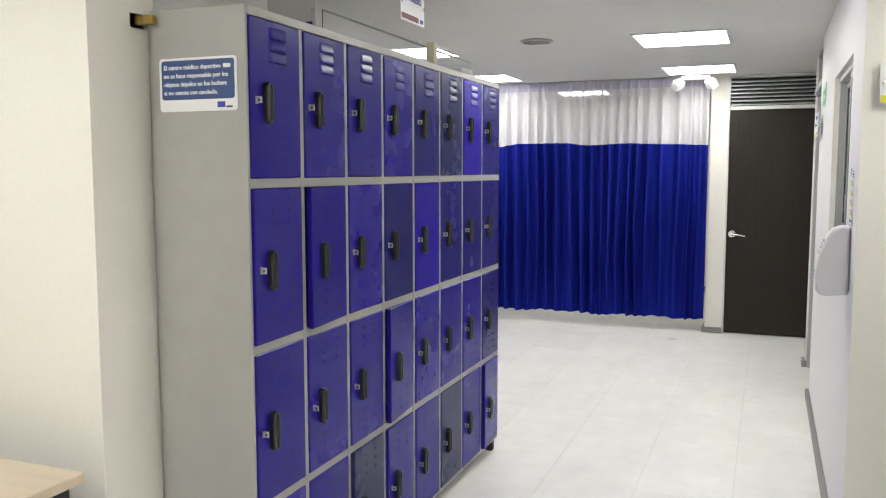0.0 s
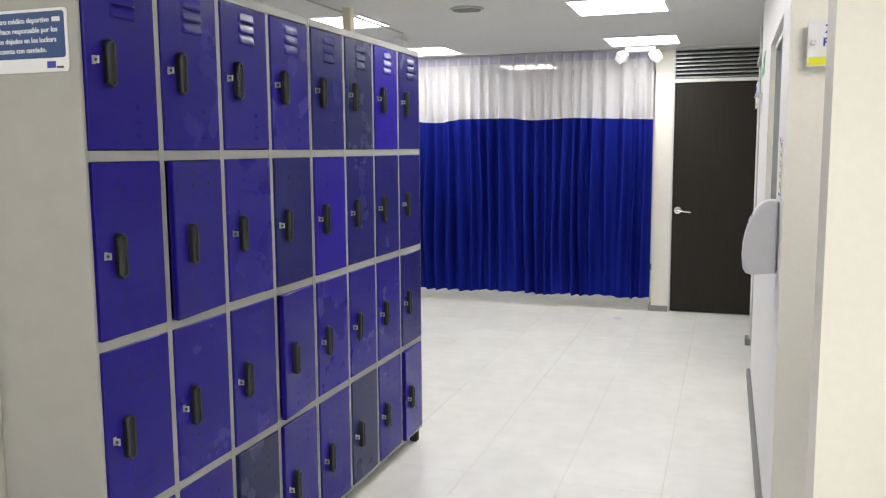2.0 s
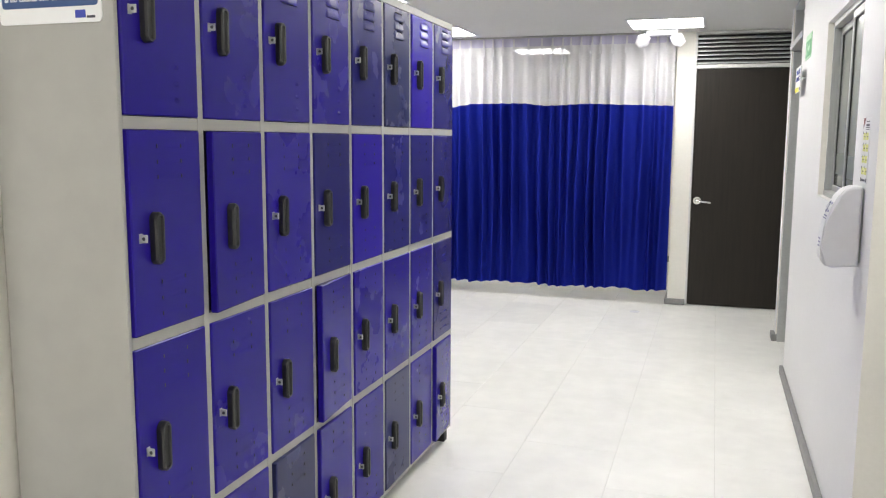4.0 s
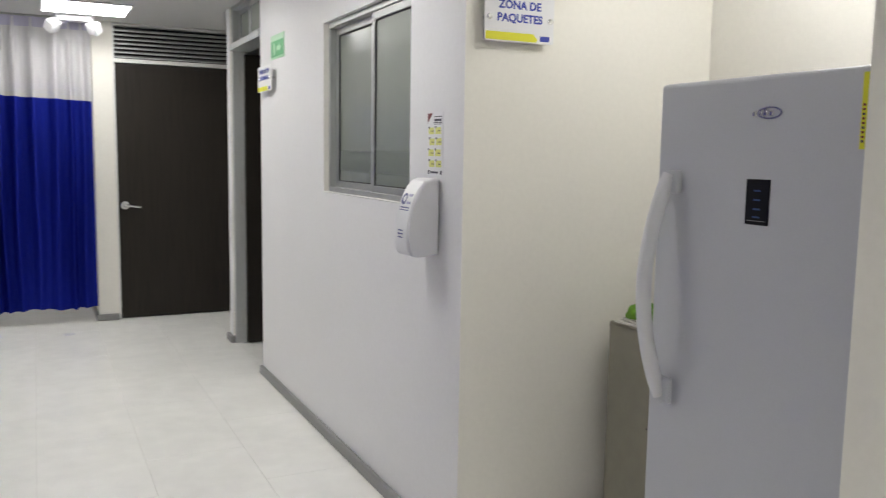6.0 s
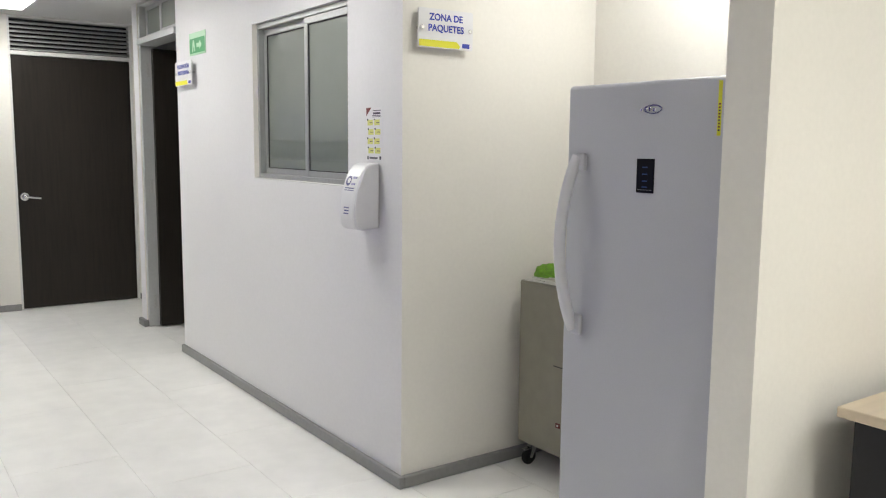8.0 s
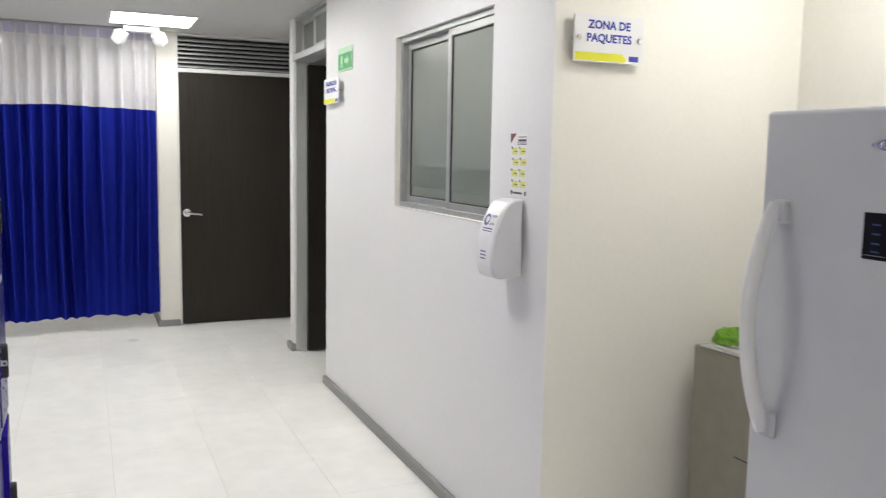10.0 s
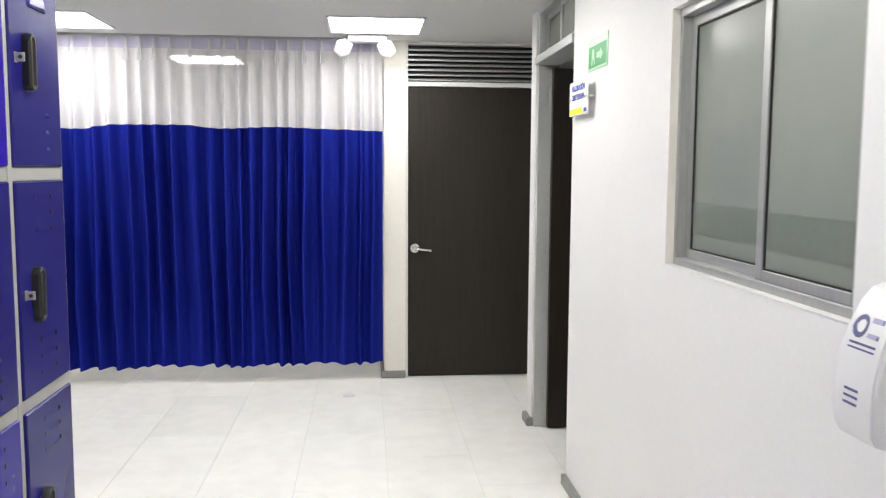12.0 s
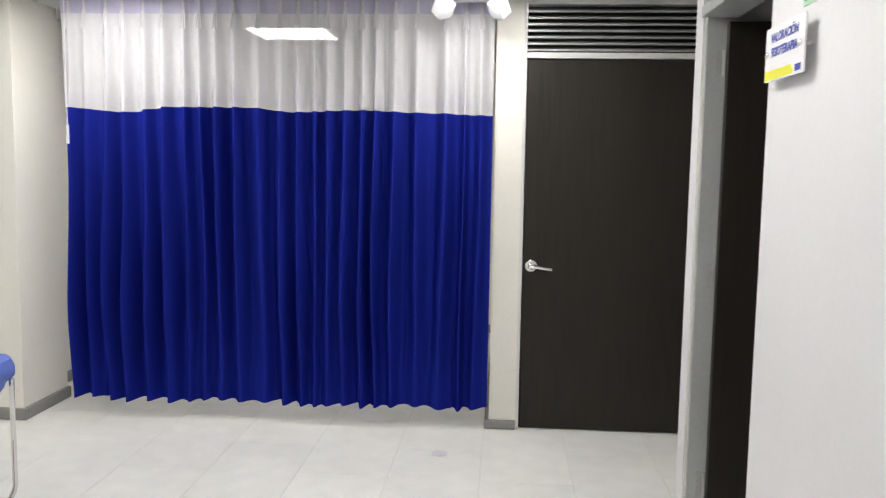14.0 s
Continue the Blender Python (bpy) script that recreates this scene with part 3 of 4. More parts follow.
# the door: a folded tray with hooded vents, hinged on its far edge (local origin)
def locker_door(raised):
    """raised: the three upper vents stand out as hoods; the others are pressed flat."""
    bm = bmesh.new()
    box(bm, -0.018, 0.003, -DW, 0, 0, DH, 0.003, 1)
    for zz in (0.412, 0.378, 0.344, 0.110, 0.073, 0.037):
        y0, y1 = -0.170, -0.074
        hood = raised and zz > 0.2
        hi, up, dn = (0.0105, 0.019, -0.014) if hood else (0.0065, 0.006, -0.004) if raised else (0.0037, 0.006, -0.005)
        prof = [(0.003, up), (0.003 + 0.45 * (hi - 0.003), up * 0.62), (0.003 + 0.8 * (hi - 0.003), up * 0.1), (hi, dn * 0.55), (hi * 0.93, dn), (0.003, dn * 1.02)]
        tip = raised and not hood
        if tip:
            hi, dn = 0.0085, -0.005
            prof = [(0.003, up), (0.0055, up * 0.5), (hi, dn * 0.3), (hi * 0.9, dn), (0.003, dn * 1.05)]
        if not raised:
            for ye in (y0 + 0.004, y1 - 0.004):
                before = set(bm.faces)
                # dark slip in place of the shade in the vent's end opening
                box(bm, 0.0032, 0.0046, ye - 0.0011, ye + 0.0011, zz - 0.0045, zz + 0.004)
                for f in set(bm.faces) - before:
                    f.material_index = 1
        for (ya, sa), (yb, sb) in (((y0, 0.05), (y0 + 0.012, 0.12)), ((y0 + 0.012, 0.12), (y1 - 0.016, 0.22)), ((y1 - 0.016, 0.22), (y1 - 0.006, 1.0)), ((y1 - 0.006, 1.0), (y1, 0.2))) if tip else (((y0, 0.15), (y0 + 0.012, 0.55)), ((y0 + 0.012, 0.55), (y1 - 0.012, 1)), ((y1 - 0.012, 1), (y1, 0.3))):
            ra = [bm.verts.new((0.002 + (px - 0.002) * sa, ya, zz + pz)) for px, pz in prof]
            rb = [bm.verts.new((0.002 + (px - 0.002) * sb, yb, zz + pz)) for px, pz in prof]
            for k in range(len(prof) - 1):
                f = bm.faces.new((ra[k], ra[k + 1], rb[k + 1], rb[k]))
                # hood underside coloured dark, as the shade of its opening
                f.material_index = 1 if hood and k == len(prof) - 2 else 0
            if ya == y0:
                bm.faces.new(ra[::-1])
            if yb == y1:
                bm.faces.new(rb)
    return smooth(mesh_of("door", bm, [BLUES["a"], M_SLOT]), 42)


DOOR_ME = [locker_door(True), locker_door(False)]

# grip: a rounded black bar with a shallow hollow
bm = bmesh.new()
n = 20
rings = []
for h, sc in ((0.003, 1.0), (0.016, 1.0), (0.021, 0.82), (0.021, 0.55), (0.0165, 0.40)):
    ring = []
    for k in range(n):
        a = 2 * math.pi * k / n
        cy, cz = math.cos(a) * 0.0165 * sc, math.sin(a) * 0.0165 * sc
        ring.append(bm.verts.new((h, cy, cz + math.copysign(0.042, math.sin(a) + 1e-6))))
    rings.append(ring)
for a, b in zip(rings, rings[1:]):
    for k in range(n):
        bm.faces.new((a[k], a[(k + 1) % n], b[(k + 1) % n], b[k]))
bm.faces.new(rings[0][::-1])
bm.faces.new(rings[-1])
GRIP_ME = smooth(mesh_of("grip", bm, M_BLACK))

# hasp: a small zinc tab that stands out from the door, with dark discs for the shaded padlock hole
bm = bmesh.new()
box(bm, 0.003, 0.0045, -0.004, 0.008, -0.0105, 0.0105, 0.0004, 1)
box(bm, 0.0045, 0.022, -0.0022, 0.0022, -0.009, 0.009, 0.0012, 1)
HASP_ME = mesh_of("hasp", bm, M_ZINC)
bm = bmesh.new()
disc(bm, (0.0140, -0.0022, 0), (0, -1, 0), 0.0042, 0.0006, 12)
disc(bm, (0.0140, 0.0022, 0), (0, 1, 0), 0.0042, 0.0006, 12)
HOLE_ME = mesh_of("hasp_hole", bm, M_SLOT)

COLOUR = ["aaaabdcb",
          "aaabcbbb",
          "aaaaaaab",
          "aadaadaa"]
AJAR = {(1, 1): 4.5, (2, 3): 4.5, (3, 2): 2.4, (3, 3): 2, (3, 7): 3.5, (1, 0): 1.2, (0, 6): 0.6, (2, 7): 0.6}


def locker_unit(u):
    y0 = LY0 + u * UNIT
    y1 = y0 + UNIT - 0.003
    xb = LX - 0.325
    t = thing("locker_cabinet", (LX - 0.16, (y0 + y1) / 2, 0),
              "grey steel locker cabinet, sixteen blue doors" + (", notice on its side" if u == 0 else ", free end"), "locker", "row of lockers")
    for name, q, lab in (("side_panel", (xb, LX - 0.001, y0, y0 + 0.012, 0.045, 1.965), "grey steel side"), ("side_panel", (xb, LX - 0.001, y1 - 0.012, y1, 0.045, 1.965), "grey steel side"),
                         ("top_panel", (xb, LX - 0.001, y0 + 0.012, y1 - 0.012, 1.938, 1.965), "grey steel top"), ("base_panel", (xb, LX - 0.001, y0 + 0.012, y1 - 0.012, 0.045, 0.058), "grey steel base"),
                         ("back_panel", (xb, xb + 0.008, y0 + 0.012, y1 - 0.012, 0.058, 1.938), "grey steel back")):
        part(name, boxed(*q, bevel=0.002, segments=1), M_LOCKER, t, lab, soft=False)
    # made-up strip: blocks the lit room behind so the gap stays dark
    if u == 0:
        part("gap_blocker", boxed(-1.450, xb - 0.001, y0 + 0.03, y0 + 0.05, FL, 1.93), M_LOCKER, t, "added grey strip blocking light in the gap to the wall")
    for z in ROWS_Z[:3]:
        part("rail", boxed(LX - 0.02, LX - 0.002, y0 + 0.012, y1 - 0.012, z - 0.029, z - 0.001, bevel=0.001, segments=1), M_LOCKER, t, "grey steel rail", soft=False)
        part("shelf", boxed(xb + 0.01, LX - 0.022, y0 + 0.014, y1 - 0.014, z - 0.02, z - 0.012), M_INSIDE, t, "inner shelf, shade put in its dark colour", soft=False)
    for c in range(1, 4):
        y = y0 + COLS_Y[c] - 0.012
        part("mullion", boxed(LX - 0.02, LX - 0.0005, y - 0.011, y + 0.011, 0.058, 1.938, bevel=0.001, segments=1), M_LOCKER, t, "grey steel upright", soft=False)
        for z0, z1 in ((0.06, 0.514), (0.526, 0.989), (1.001, 1.466), (1.478, 1.93)):
            part("divider", boxed(xb + 0.01, LX - 0.022, y - 0.004, y + 0.004, z0, z1), M_INSIDE, t, "inner divider, shade put in its dark colour", soft=False)
    for x in (LX - 0.035, xb + 0.035):
        for y in (y0 + 0.03, y1 - 0.03):
            bm = bmesh.new()
            box(bm, x - 0.02, x + 0.02, y - 0.02, y + 0.02, FL, 0.046, 0.004, 1)
            part("foot", bm, M_RUBBER, t, "black foot")
    for r in range(4):
        for c in range(4):
            col = u * 4 + c
            d = new("door", DOOR_ME[min(r, 1)])
            d.parent = t
            d.matrix_parent_inverse = Matrix.Translation(t.location).inverted()
            wob = random.Random(r * 17 + col)
            d.matrix_basis = pose(LX, y0 + COLS_Y[c] + DW + 0.001, ROWS_Z[r] + wob.uniform(-0.001, 0.001), 0, 0, AJAR.get((r, col), wob.uniform(0, 0.25)))
            d.material_slots[0].link = "OBJECT"
            d.material_slots[0].material = BLUES[COLOUR[r][col]]
            tagged(d, {"a": "violet blue door", "b": "navy blue door", "c": "bright blue door", "d": "slate blue door"}[COLOUR[r][col]] + (", slightly ajar" if AJAR.get((r, col), 0) > 2 else ""))
            for name, me, y, z in (("grip", GRIP_ME, -0.186, 0.213 - 0.003 * r), ("hasp", HASP_ME, -0.236, 0.218 - 0.004 * r)):
                if name == "hasp" and (r, col) in ((1, 1), (2, 3)):
                    continue
                o = new(name, me)
                o.parent = d
                o.matrix_basis = pose(0, y, z)
                if name == "hasp":
                    h = new("hasp_hole", HOLE_ME)
                    h.parent = d
                    h.matrix_basis = pose(0, y, z)
    return t


for u in range(2):
    locker_unit(u)

# wall bracket that ties the lockers to the wall
bm = bmesh.new()
box(bm, -1.452, -1.39, 2.058, 2.082, 1.925, 1.95, 0.002, 1)
box(bm, -1.452, -1.479, 2.04, 2.10, 1.915, 1.96, 0.002, 1)
for x in (-1.46, -1.42):
    disc(bm, (x, 2.058, 1.9375), (0, -1, 0), 0.006, 0.003, 10)
solid("wall_bracket", bm, M_BRASS, "small brass bracket tying the lockers to the wall", "bracket", soft=True)


def rounded(w, h, r, k=5):
    out = []
    for cx, cz, a0 in ((w / 2 - r, h / 2 - r, 0), (-w / 2 + r, h / 2 - r, 90), (-w / 2 + r, -h / 2 + r, 180), (w / 2 - r, -h / 2 + r, 270)):
        for i in range(k + 1):
            a = radians(a0 + 90 * i / k)
            out.append((cx + r * math.cos(a), cz + r * math.sin(a)))
    return out


# notice on the side of the first locker cabinet
SX, SZ, SY = -1.2535, 1.752, LY0
sign = thing("notice_sign", (SX, SY, SZ), "white and blue printed notice on the grey locker side", "sign")
part("board", prism(bmesh.new(), rounded(0.264, 0.150, 0.01), lambda u, v, w: Vector((SX + u, SY - w, SZ + v)), 0.003), M_PLATE, sign, "white rounded board")
part("blue_field", prism(bmesh.new(), rounded(0.248, 0.110, 0.008), lambda u, v, w: Vector((SX + u, SY - 0.003 - w, SZ + 0.013 + v)), 0.0006), M_NAVYINK, sign, "blue field")
lines = ["El centro médico deportivo", "no se hace responsable por los", "objetos dejados en los lockers", "si no cuenta con candado."]
for i, body in enumerate(lines):
    lettering("text", body, 0.0175, pose(SX - 0.116, SY - 0.0042, SZ + 0.048 - 0.0235 * i, 90), M_PLATE, sign, "white lettering", "LEFT", bold=0.0003)
part("mark", boxed(SX + 0.088, SX + 0.112, SY - 0.0041, SY - 0.0036, SZ + 0.043, SZ + 0.054), M_PLATE, sign, "small white mark")
part("mark", boxed(SX + 0.066, SX + 0.092, SY - 0.0036, SY - 0.003, SZ - 0.066, SZ - 0.05), M_BLUEINK, sign, "small blue mark")
part("mark", boxed(SX + 0.095, SX + 0.116, SY - 0.0036, SY - 0.003, SZ - 0.067, SZ - 0.062), M_DARKINK, sign, "small dark mark")


# ---- things on the office wall ----
def acrylic_sign(name, label, m, w, h, lines, size, studs):
    """A printed acrylic board held off the wall by studs; m places its centre, local x right, local z up, -y out."""
    t = thing(name, m.translation, label, "sign")
    def pl(off):
        return lambda u, v, d: m @ Vector((u, off - d, v))
    part("board", prism(bmesh.new(), rounded(w, h, 0.008), pl(0.0), 0.004), M_PLATE, t, "white printed acrylic board")
    bar = [(-w / 2 + 0.004, -h / 2 + 0.004), (w * 0.24, -h / 2 + 0.004), (w * 0.24 + 0.006, -h / 2 + 0.012), (w * 0.2, -h / 2 + h * 0.2), (-w / 2 + 0.004, -h / 2 + h * 0.2)]
    part("yellow_bar", prism(bmesh.new(), bar, pl(-0.004), 0.0006), M_YELLOW, t, "yellow stripe")
    part("mark", prism(bmesh.new(), [(w * 0.3, -h / 2 + 0.008), (w * 0.44, -h / 2 + 0.008), (w * 0.44, -h / 2 + h * 0.17), (w * 0.3, -h / 2 + h * 0.17)], pl(-0.004), 0.0006), M_BLUEINK, t, "small blue mark")
    for i, body in enumerate(lines):
        lettering("text", body, size, m @ pose(0, -0.0048, h * 0.28 - i * size * 1.15, 90), M_BLUEINK, t, "blue capital letters", bold=size * 0.03)
    for sx in studs:
        bm = bmesh.new()
        p, a = m @ Vector((sx, 0.026, 0.0)), m.to_3x3() @ Vector((0, -1, 0))
        disc(bm, p, a, 0.0065, 0.026, 14)
        disc(bm, m @ Vector((sx, -0.004, 0.0)), a, 0.009, 0.008, 16, 0.002)
        part("stud", bm, M_CHROME, t, "steel stand-off stud")
    return t


acrylic_sign("parcel_zone_sign", "white acrylic sign in blue letters with yellow stripe, on cream wall", pose(0.738, W_Y0 - 0.026, 1.819), 0.262, 0.149, ["ZONA DE", "PAQUETES"], 0.036, (-0.115, 0.115))
acrylic_sign("room_sign", "white acrylic room sign with yellow stripe beside the open door", pose(WX - 0.028, 5.960, 1.798, 0, 0, -90), 0.31, 0.148, ["VALORACIÓN", "FISIOTERAPIA"], 0.034, (-0.13, 0.13))

EX = (5.630, 5.914, 1.900, 2.034)
t = thing("exit_sign", (WX, 5.78, 1.96), "green emergency exit sign with white arrow on the wall", "sign")
part("backing", boxed(WX - 0.004, WX, EX[0], EX[1], EX[2], EX[3], bevel=0.001, segments=1), M_PALEGREEN, t, "pale green luminous backing")
part("green_field", boxed(WX - 0.005, WX - 0.004, EX[0] + 0.012, EX[1] - 0.012, EX[2] + 0.012, EX[3] - 0.034), M_GREEN, t, "green field")
out = [(0.0, -0.012), (0.05, -0.012), (0.05, -0.026), (0.09, 0.0), (0.05, 0.026), (0.05, 0.012), (0.0, 0.012)]
part("arrow", prism(bmesh.new(), out, lambda u, v, w: Vector((WX - 0.005 - w, 5.78 - u, 1.956 + v)), 0.0006), M_PALEGREEN, t, "pale arrow")
part("pictogram", prism(bmesh.new(), [(0, -0.035), (0.012, -0.035), (0.026, 0.0), (0.04, -0.035), (0.05, -0.03), (0.04, 0.02), (0.03, 0.034), (0.015, 0.034), (0.005, 0.01)],
                        lambda u, v, w: Vector((WX - 0.005 - w, 5.857 - u, 1.956 + v)), 0.0006), M_PALEGREEN, t, "pale pictogram shape")

# instruction leaflet
t = thing("leaflet", (WX, 3.692, 1.41), "narrow instruction leaflet with yellow pictures above the soap dispenser", "poster")
part("sheet", boxed(WX - 0.0015, WX, 3.631, 3.754, 1.302, 1.520), M_PLATE, t, "white laminated sheet")
part("corner_flash", prism(bmesh.new(), [(0, 0), (0.04, 0), (0, -0.034)], lambda u, v, w: Vector((WX - 0.0015 - w, 3.753 - u, 1.519 + v)), 0.0005), M_REDINK, t, "dark red corner")
for k, (a, b, z, h) in enumerate(((0.055, 0.115, 1.508, 0.003), (0.055, 0.112, 1.499, 0.008), (0.05, 0.115, 1.488, 0.003), (0.05, 0.115, 1.482, 0.002))):
    part("text_line", boxed(WX - 0.002, WX - 0.0015, 3.754 - b, 3.754 - a, z - h, z), M_DARKINK, t)
for r in range(4):
    for c in range(2):
        y = 3.743 - c * 0.054 - (0.006 if r % 2 else 0)
        z = 1.470 - r * 0.038
        part("picture", boxed(WX - 0.002, WX - 0.0015, y - 0.042, y, z - 0.023, z), M_PALEYEL, t, "yellow picture")
        part("bullet", boxed(WX - 0.0024, WX - 0.002, y - 0.006, y + 0.003, z - 0.003, z + 0.004), M_DARKINK, t)
        part("text_line", boxed(WX - 0.0024, WX - 0.002, y - 0.040, y - 0.018, z - 0.014, z - 0.011), M_DARKINK, t)
part("footer", boxed(WX - 0.002, WX - 0.0015, 3.664, 3.727, 1.311, 1.318), M_DARKINK, t)
for y in (3.642, 3.740):
    part("footer_mark", boxed(WX - 0.002, WX - 0.0015, y - 0.006, y + 0.006, 1.308, 1.322), M_DARKINK, t)

# soap dispenser: a curved shell, deep at the foot
t = thing("soap_dispenser", (WX, 3.725, 1.03), "white wall-mounted soap dispenser with blue printed front", "soap dispenser")
PROF = [(0.0, 1.034), (0.070, 1.026), (0.088, 1.032), (0.098, 1.050), (0.101, 1.085), (0.099, 1.130), (0.092, 1.175), (0.080, 1.222), (0.062, 1.262), (0.044, 1.285), (0.024, 1.294), (0.0, 1.294)]
bm = bmesh.new()
PROF = [(u * 1.12, v - (0.004 if v < 1.06 else 0)) for u, v in PROF]
prism(bm, PROF, lambda u, v, w: Vector((WX - 0.006 - u, 3.642 + w, v)), 0.130)
bmesh.ops.bevel(bm, geom=[e for e in bm.edges if abs(e.verts[0].co.y - e.verts[1].co.y) < 1e-5], offset=0.008, segments=3, affect="EDGES", profile=0.5)
part("shell", bm, M_WHITEP, t, "white plastic cover")
bm = bmesh.new()
outer = [(u + 0.0025, v) for u, v in PROF[2:10]]
inner = [(u + 0.0002, v) for u, v in PROF[2:10]][::-1]
prism(bm, outer + inner, lambda u, v, w: Vector((WX - 0.006 - u, 3.654 + w, v)), 0.106)
front = part("front_strip", bm, M_PLATE, t, "glossy front strip")
part("back_plate", boxed(WX - 0.006, WX, 3.656, 3.766, 1.04, 1.288, bevel=0.002, segments=1), M_FRAME, t, "grey wall plate")
def on_front(z):
    for (u0, v0), (u1, v1) in zip(PROF[3:], PROF[4:]):
        if v0 <= z <= v1:
            return WX - 0.006 - (u0 + (u1 - u0) * (z - v0) / (v1 - v0)) - 0.0028
    return WX - 0.1
def print_patch(y0, y1, z0, z1, material, label=""):
    bm = bmesh.new()
    a = [bm.verts.new((on_front(z), y, z)) for z, y in ((z0, y0), (z0, y1), (z1, y1), (z1, y0))]
    b = [bm.verts.new((on_front(z) - 0.0006, y, z)) for z, y in ((z0, y0), (z0, y1), (z1, y1), (z1, y0))]
    bm.faces.new(a)
    bm.faces.new(b[::-1])
    for i in range(4):
        bm.faces.new((a[i], a[(i + 1) % 4], b[(i + 1) % 4], b[i]))
    part("print", bm, material, t, label, soft=False)
def round_mark(y, z, r, lift, material, label=""):
    bm = bmesh.new()
    ring = [(y + r * math.cos(i * math.pi / 10), z + r * math.sin(i * math.pi / 10)) for i in range(20)]
    a = [bm.verts.new((on_front(v) - lift, u, v)) for u, v in ring]
    b = [bm.verts.new((on_front(v) - lift - 0.0006, u, v)) for u, v in ring]
    for i in range(20):
        j = (i + 1) % 20
        bm.faces.new((a[i], a[j], b[j], b[i]))
    bm.faces.new(b[::-1])
    part("print", bm, material, t, label, soft=False)
round_mark(3.728, 1.222, 0.020, 0.0004, M_FADED, "round faded navy mark")
round_mark(3.724, 1.223, 0.011, 0.0014, M_PLATE, "pale spot in the mark")
print_patch(3.678, 3.704, 1.206, 1.240, M_LILAC, "pale lilac patch")
print_patch(3.672, 3.677, 1.206, 1.240, M_FADED)
print_patch(3.672, 3.746, 1.191, 1.195, M_FADED)
print_patch(3.672, 3.746, 1.183, 1.186, M_FADED)
for z in (1.112, 1.100, 1.088):
    print_patch(3.692, 3.732, z, z + 0.0045, M_FADED)


# ---- refrigerator ----
FX, FY0, FY1, FZ = 0.772, 2.075, 2.790, 1.567
fr = thing("refrigerator", (1.1, 2.43, 0), "tall white single-door refrigerator with bowed handle", "refrigerator")
part("cabinet", boxed(FX + 0.065, FX + 0.66, FY0 + 0.003, FY1 - 0.003, 0.03, FZ - 0.004, bevel=0.008), M_FRIDGE, fr)
part("gasket", boxed(FX + 0.052, FX + 0.066, FY0 + 0.012, FY1 - 0.012, 0.06, FZ - 0.014), M_RUBBER, fr, "dark door gasket")
fd = part("door", boxed(FX, FX + 0.053, FY0, FY1, 0.05, FZ, bevel=0.012, segments=4), M_FRIDGE, fr, "white enamelled door")
part("plinth", boxed(FX + 0.07, FX + 0.62, FY0 + 0.02, FY1 - 0.02, FL, 0.031), M_BLACK, fr, "dark plinth")
bm = bmesh.new()
pts = []
for i in range(17):
    k = i / 16
    z = 1.335 - 0.575 * k
    b = math.sin(math.pi * k) ** 0.8
    pts.append((FX - 0.012 - 0.056 * b, 2.727 + 0.017 * b, z))
tube(bm, pts, 0.021, 14, 0.75)
h = part("handle", bm, M_WHITEP, fd, "long white bowed handle")
for z, dz in ((1.318, 0.03), (0.775, 0.035)):
    part("handle_mount", boxed(FX - 0.018, FX + 0.001, 2.694, 2.736, z - dz, z + dz, bevel=0.007, segments=3), M_FRIDGE, fd, "handle mount")
part("control_panel", boxed(FX - 0.003, FX + 0.001, 2.414, 2.482, 1.230, 1.334, bevel=0.0012, segments=1), M_PANEL, fd, "glossy black control panel")
for i, z in enumerate((1.306, 1.285, 1.264, 1.246)):
    part("panel_print", boxed(FX - 0.0036, FX - 0.003, 2.438, 2.458, z, z + 0.004), M_NAVYINK, fd)
part("panel_print", boxed(FX - 0.0036, FX - 0.003, 2.42, 2.476, 1.2385, 1.2400), M_BASE, fd)
bm = bmesh.new()
k = 28
ra = [bm.verts.new((FX - 0.0045, 2.425 + 0.034 * math.cos(2 * math.pi * i / k), 1.4815 + 0.014 * math.sin(2 * math.pi * i / k))) for i in range(k)]
rb = [bm.verts.new((FX - 0.0045, 2.425 + 0.030 * math.cos(2 * math.pi * i / k), 1.4815 + 0.0105 * math.sin(2 * math.pi * i / k))) for i in range(k)]
rc = [bm.verts.new((FX + 0.001, v.co.y, v.co.z)) for v in ra]
rd = [bm.verts.new((FX + 0.001, v.co.y, v.co.z)) for v in rb]
for i in range(k):
    j = (i + 1) % k
    bm.faces.new((ra[i], ra[j], rb[j], rb[i]))
    bm.faces.new((ra[i], rc[i], rc[j], ra[j]))
    bm.faces.new((rb[i], rb[j], rd[j], rd[i]))
part("badge", bm, M_CHROME, fd, "oval chrome badge ring")
for i in range(4):
    part("badge_mark", boxed(FX - 0.004, FX + 0.001, 2.476 - i * 0.016 - 0.011, 2.476 - i * 0.016, 1.474, 1.486 + (0.005 if i in (1, 2) else 0), bevel=0.002, segments=1), M_CHROME, fd)
st = part("energy_label", boxed(FX - 0.0008, FX + 0.0005, 2.187, 2.199, 1.402, 1.553), M_YELLOW, fd, "yellow energy label")
for i in range(9):
    part("label_print", boxed(FX - 0.0013, FX - 0.0008, 2.190, 2.196, 1.415 + i * 0.009, 1.4195 + i * 0.009), M_REDINK if i % 3 else M_DARKINK, fd)


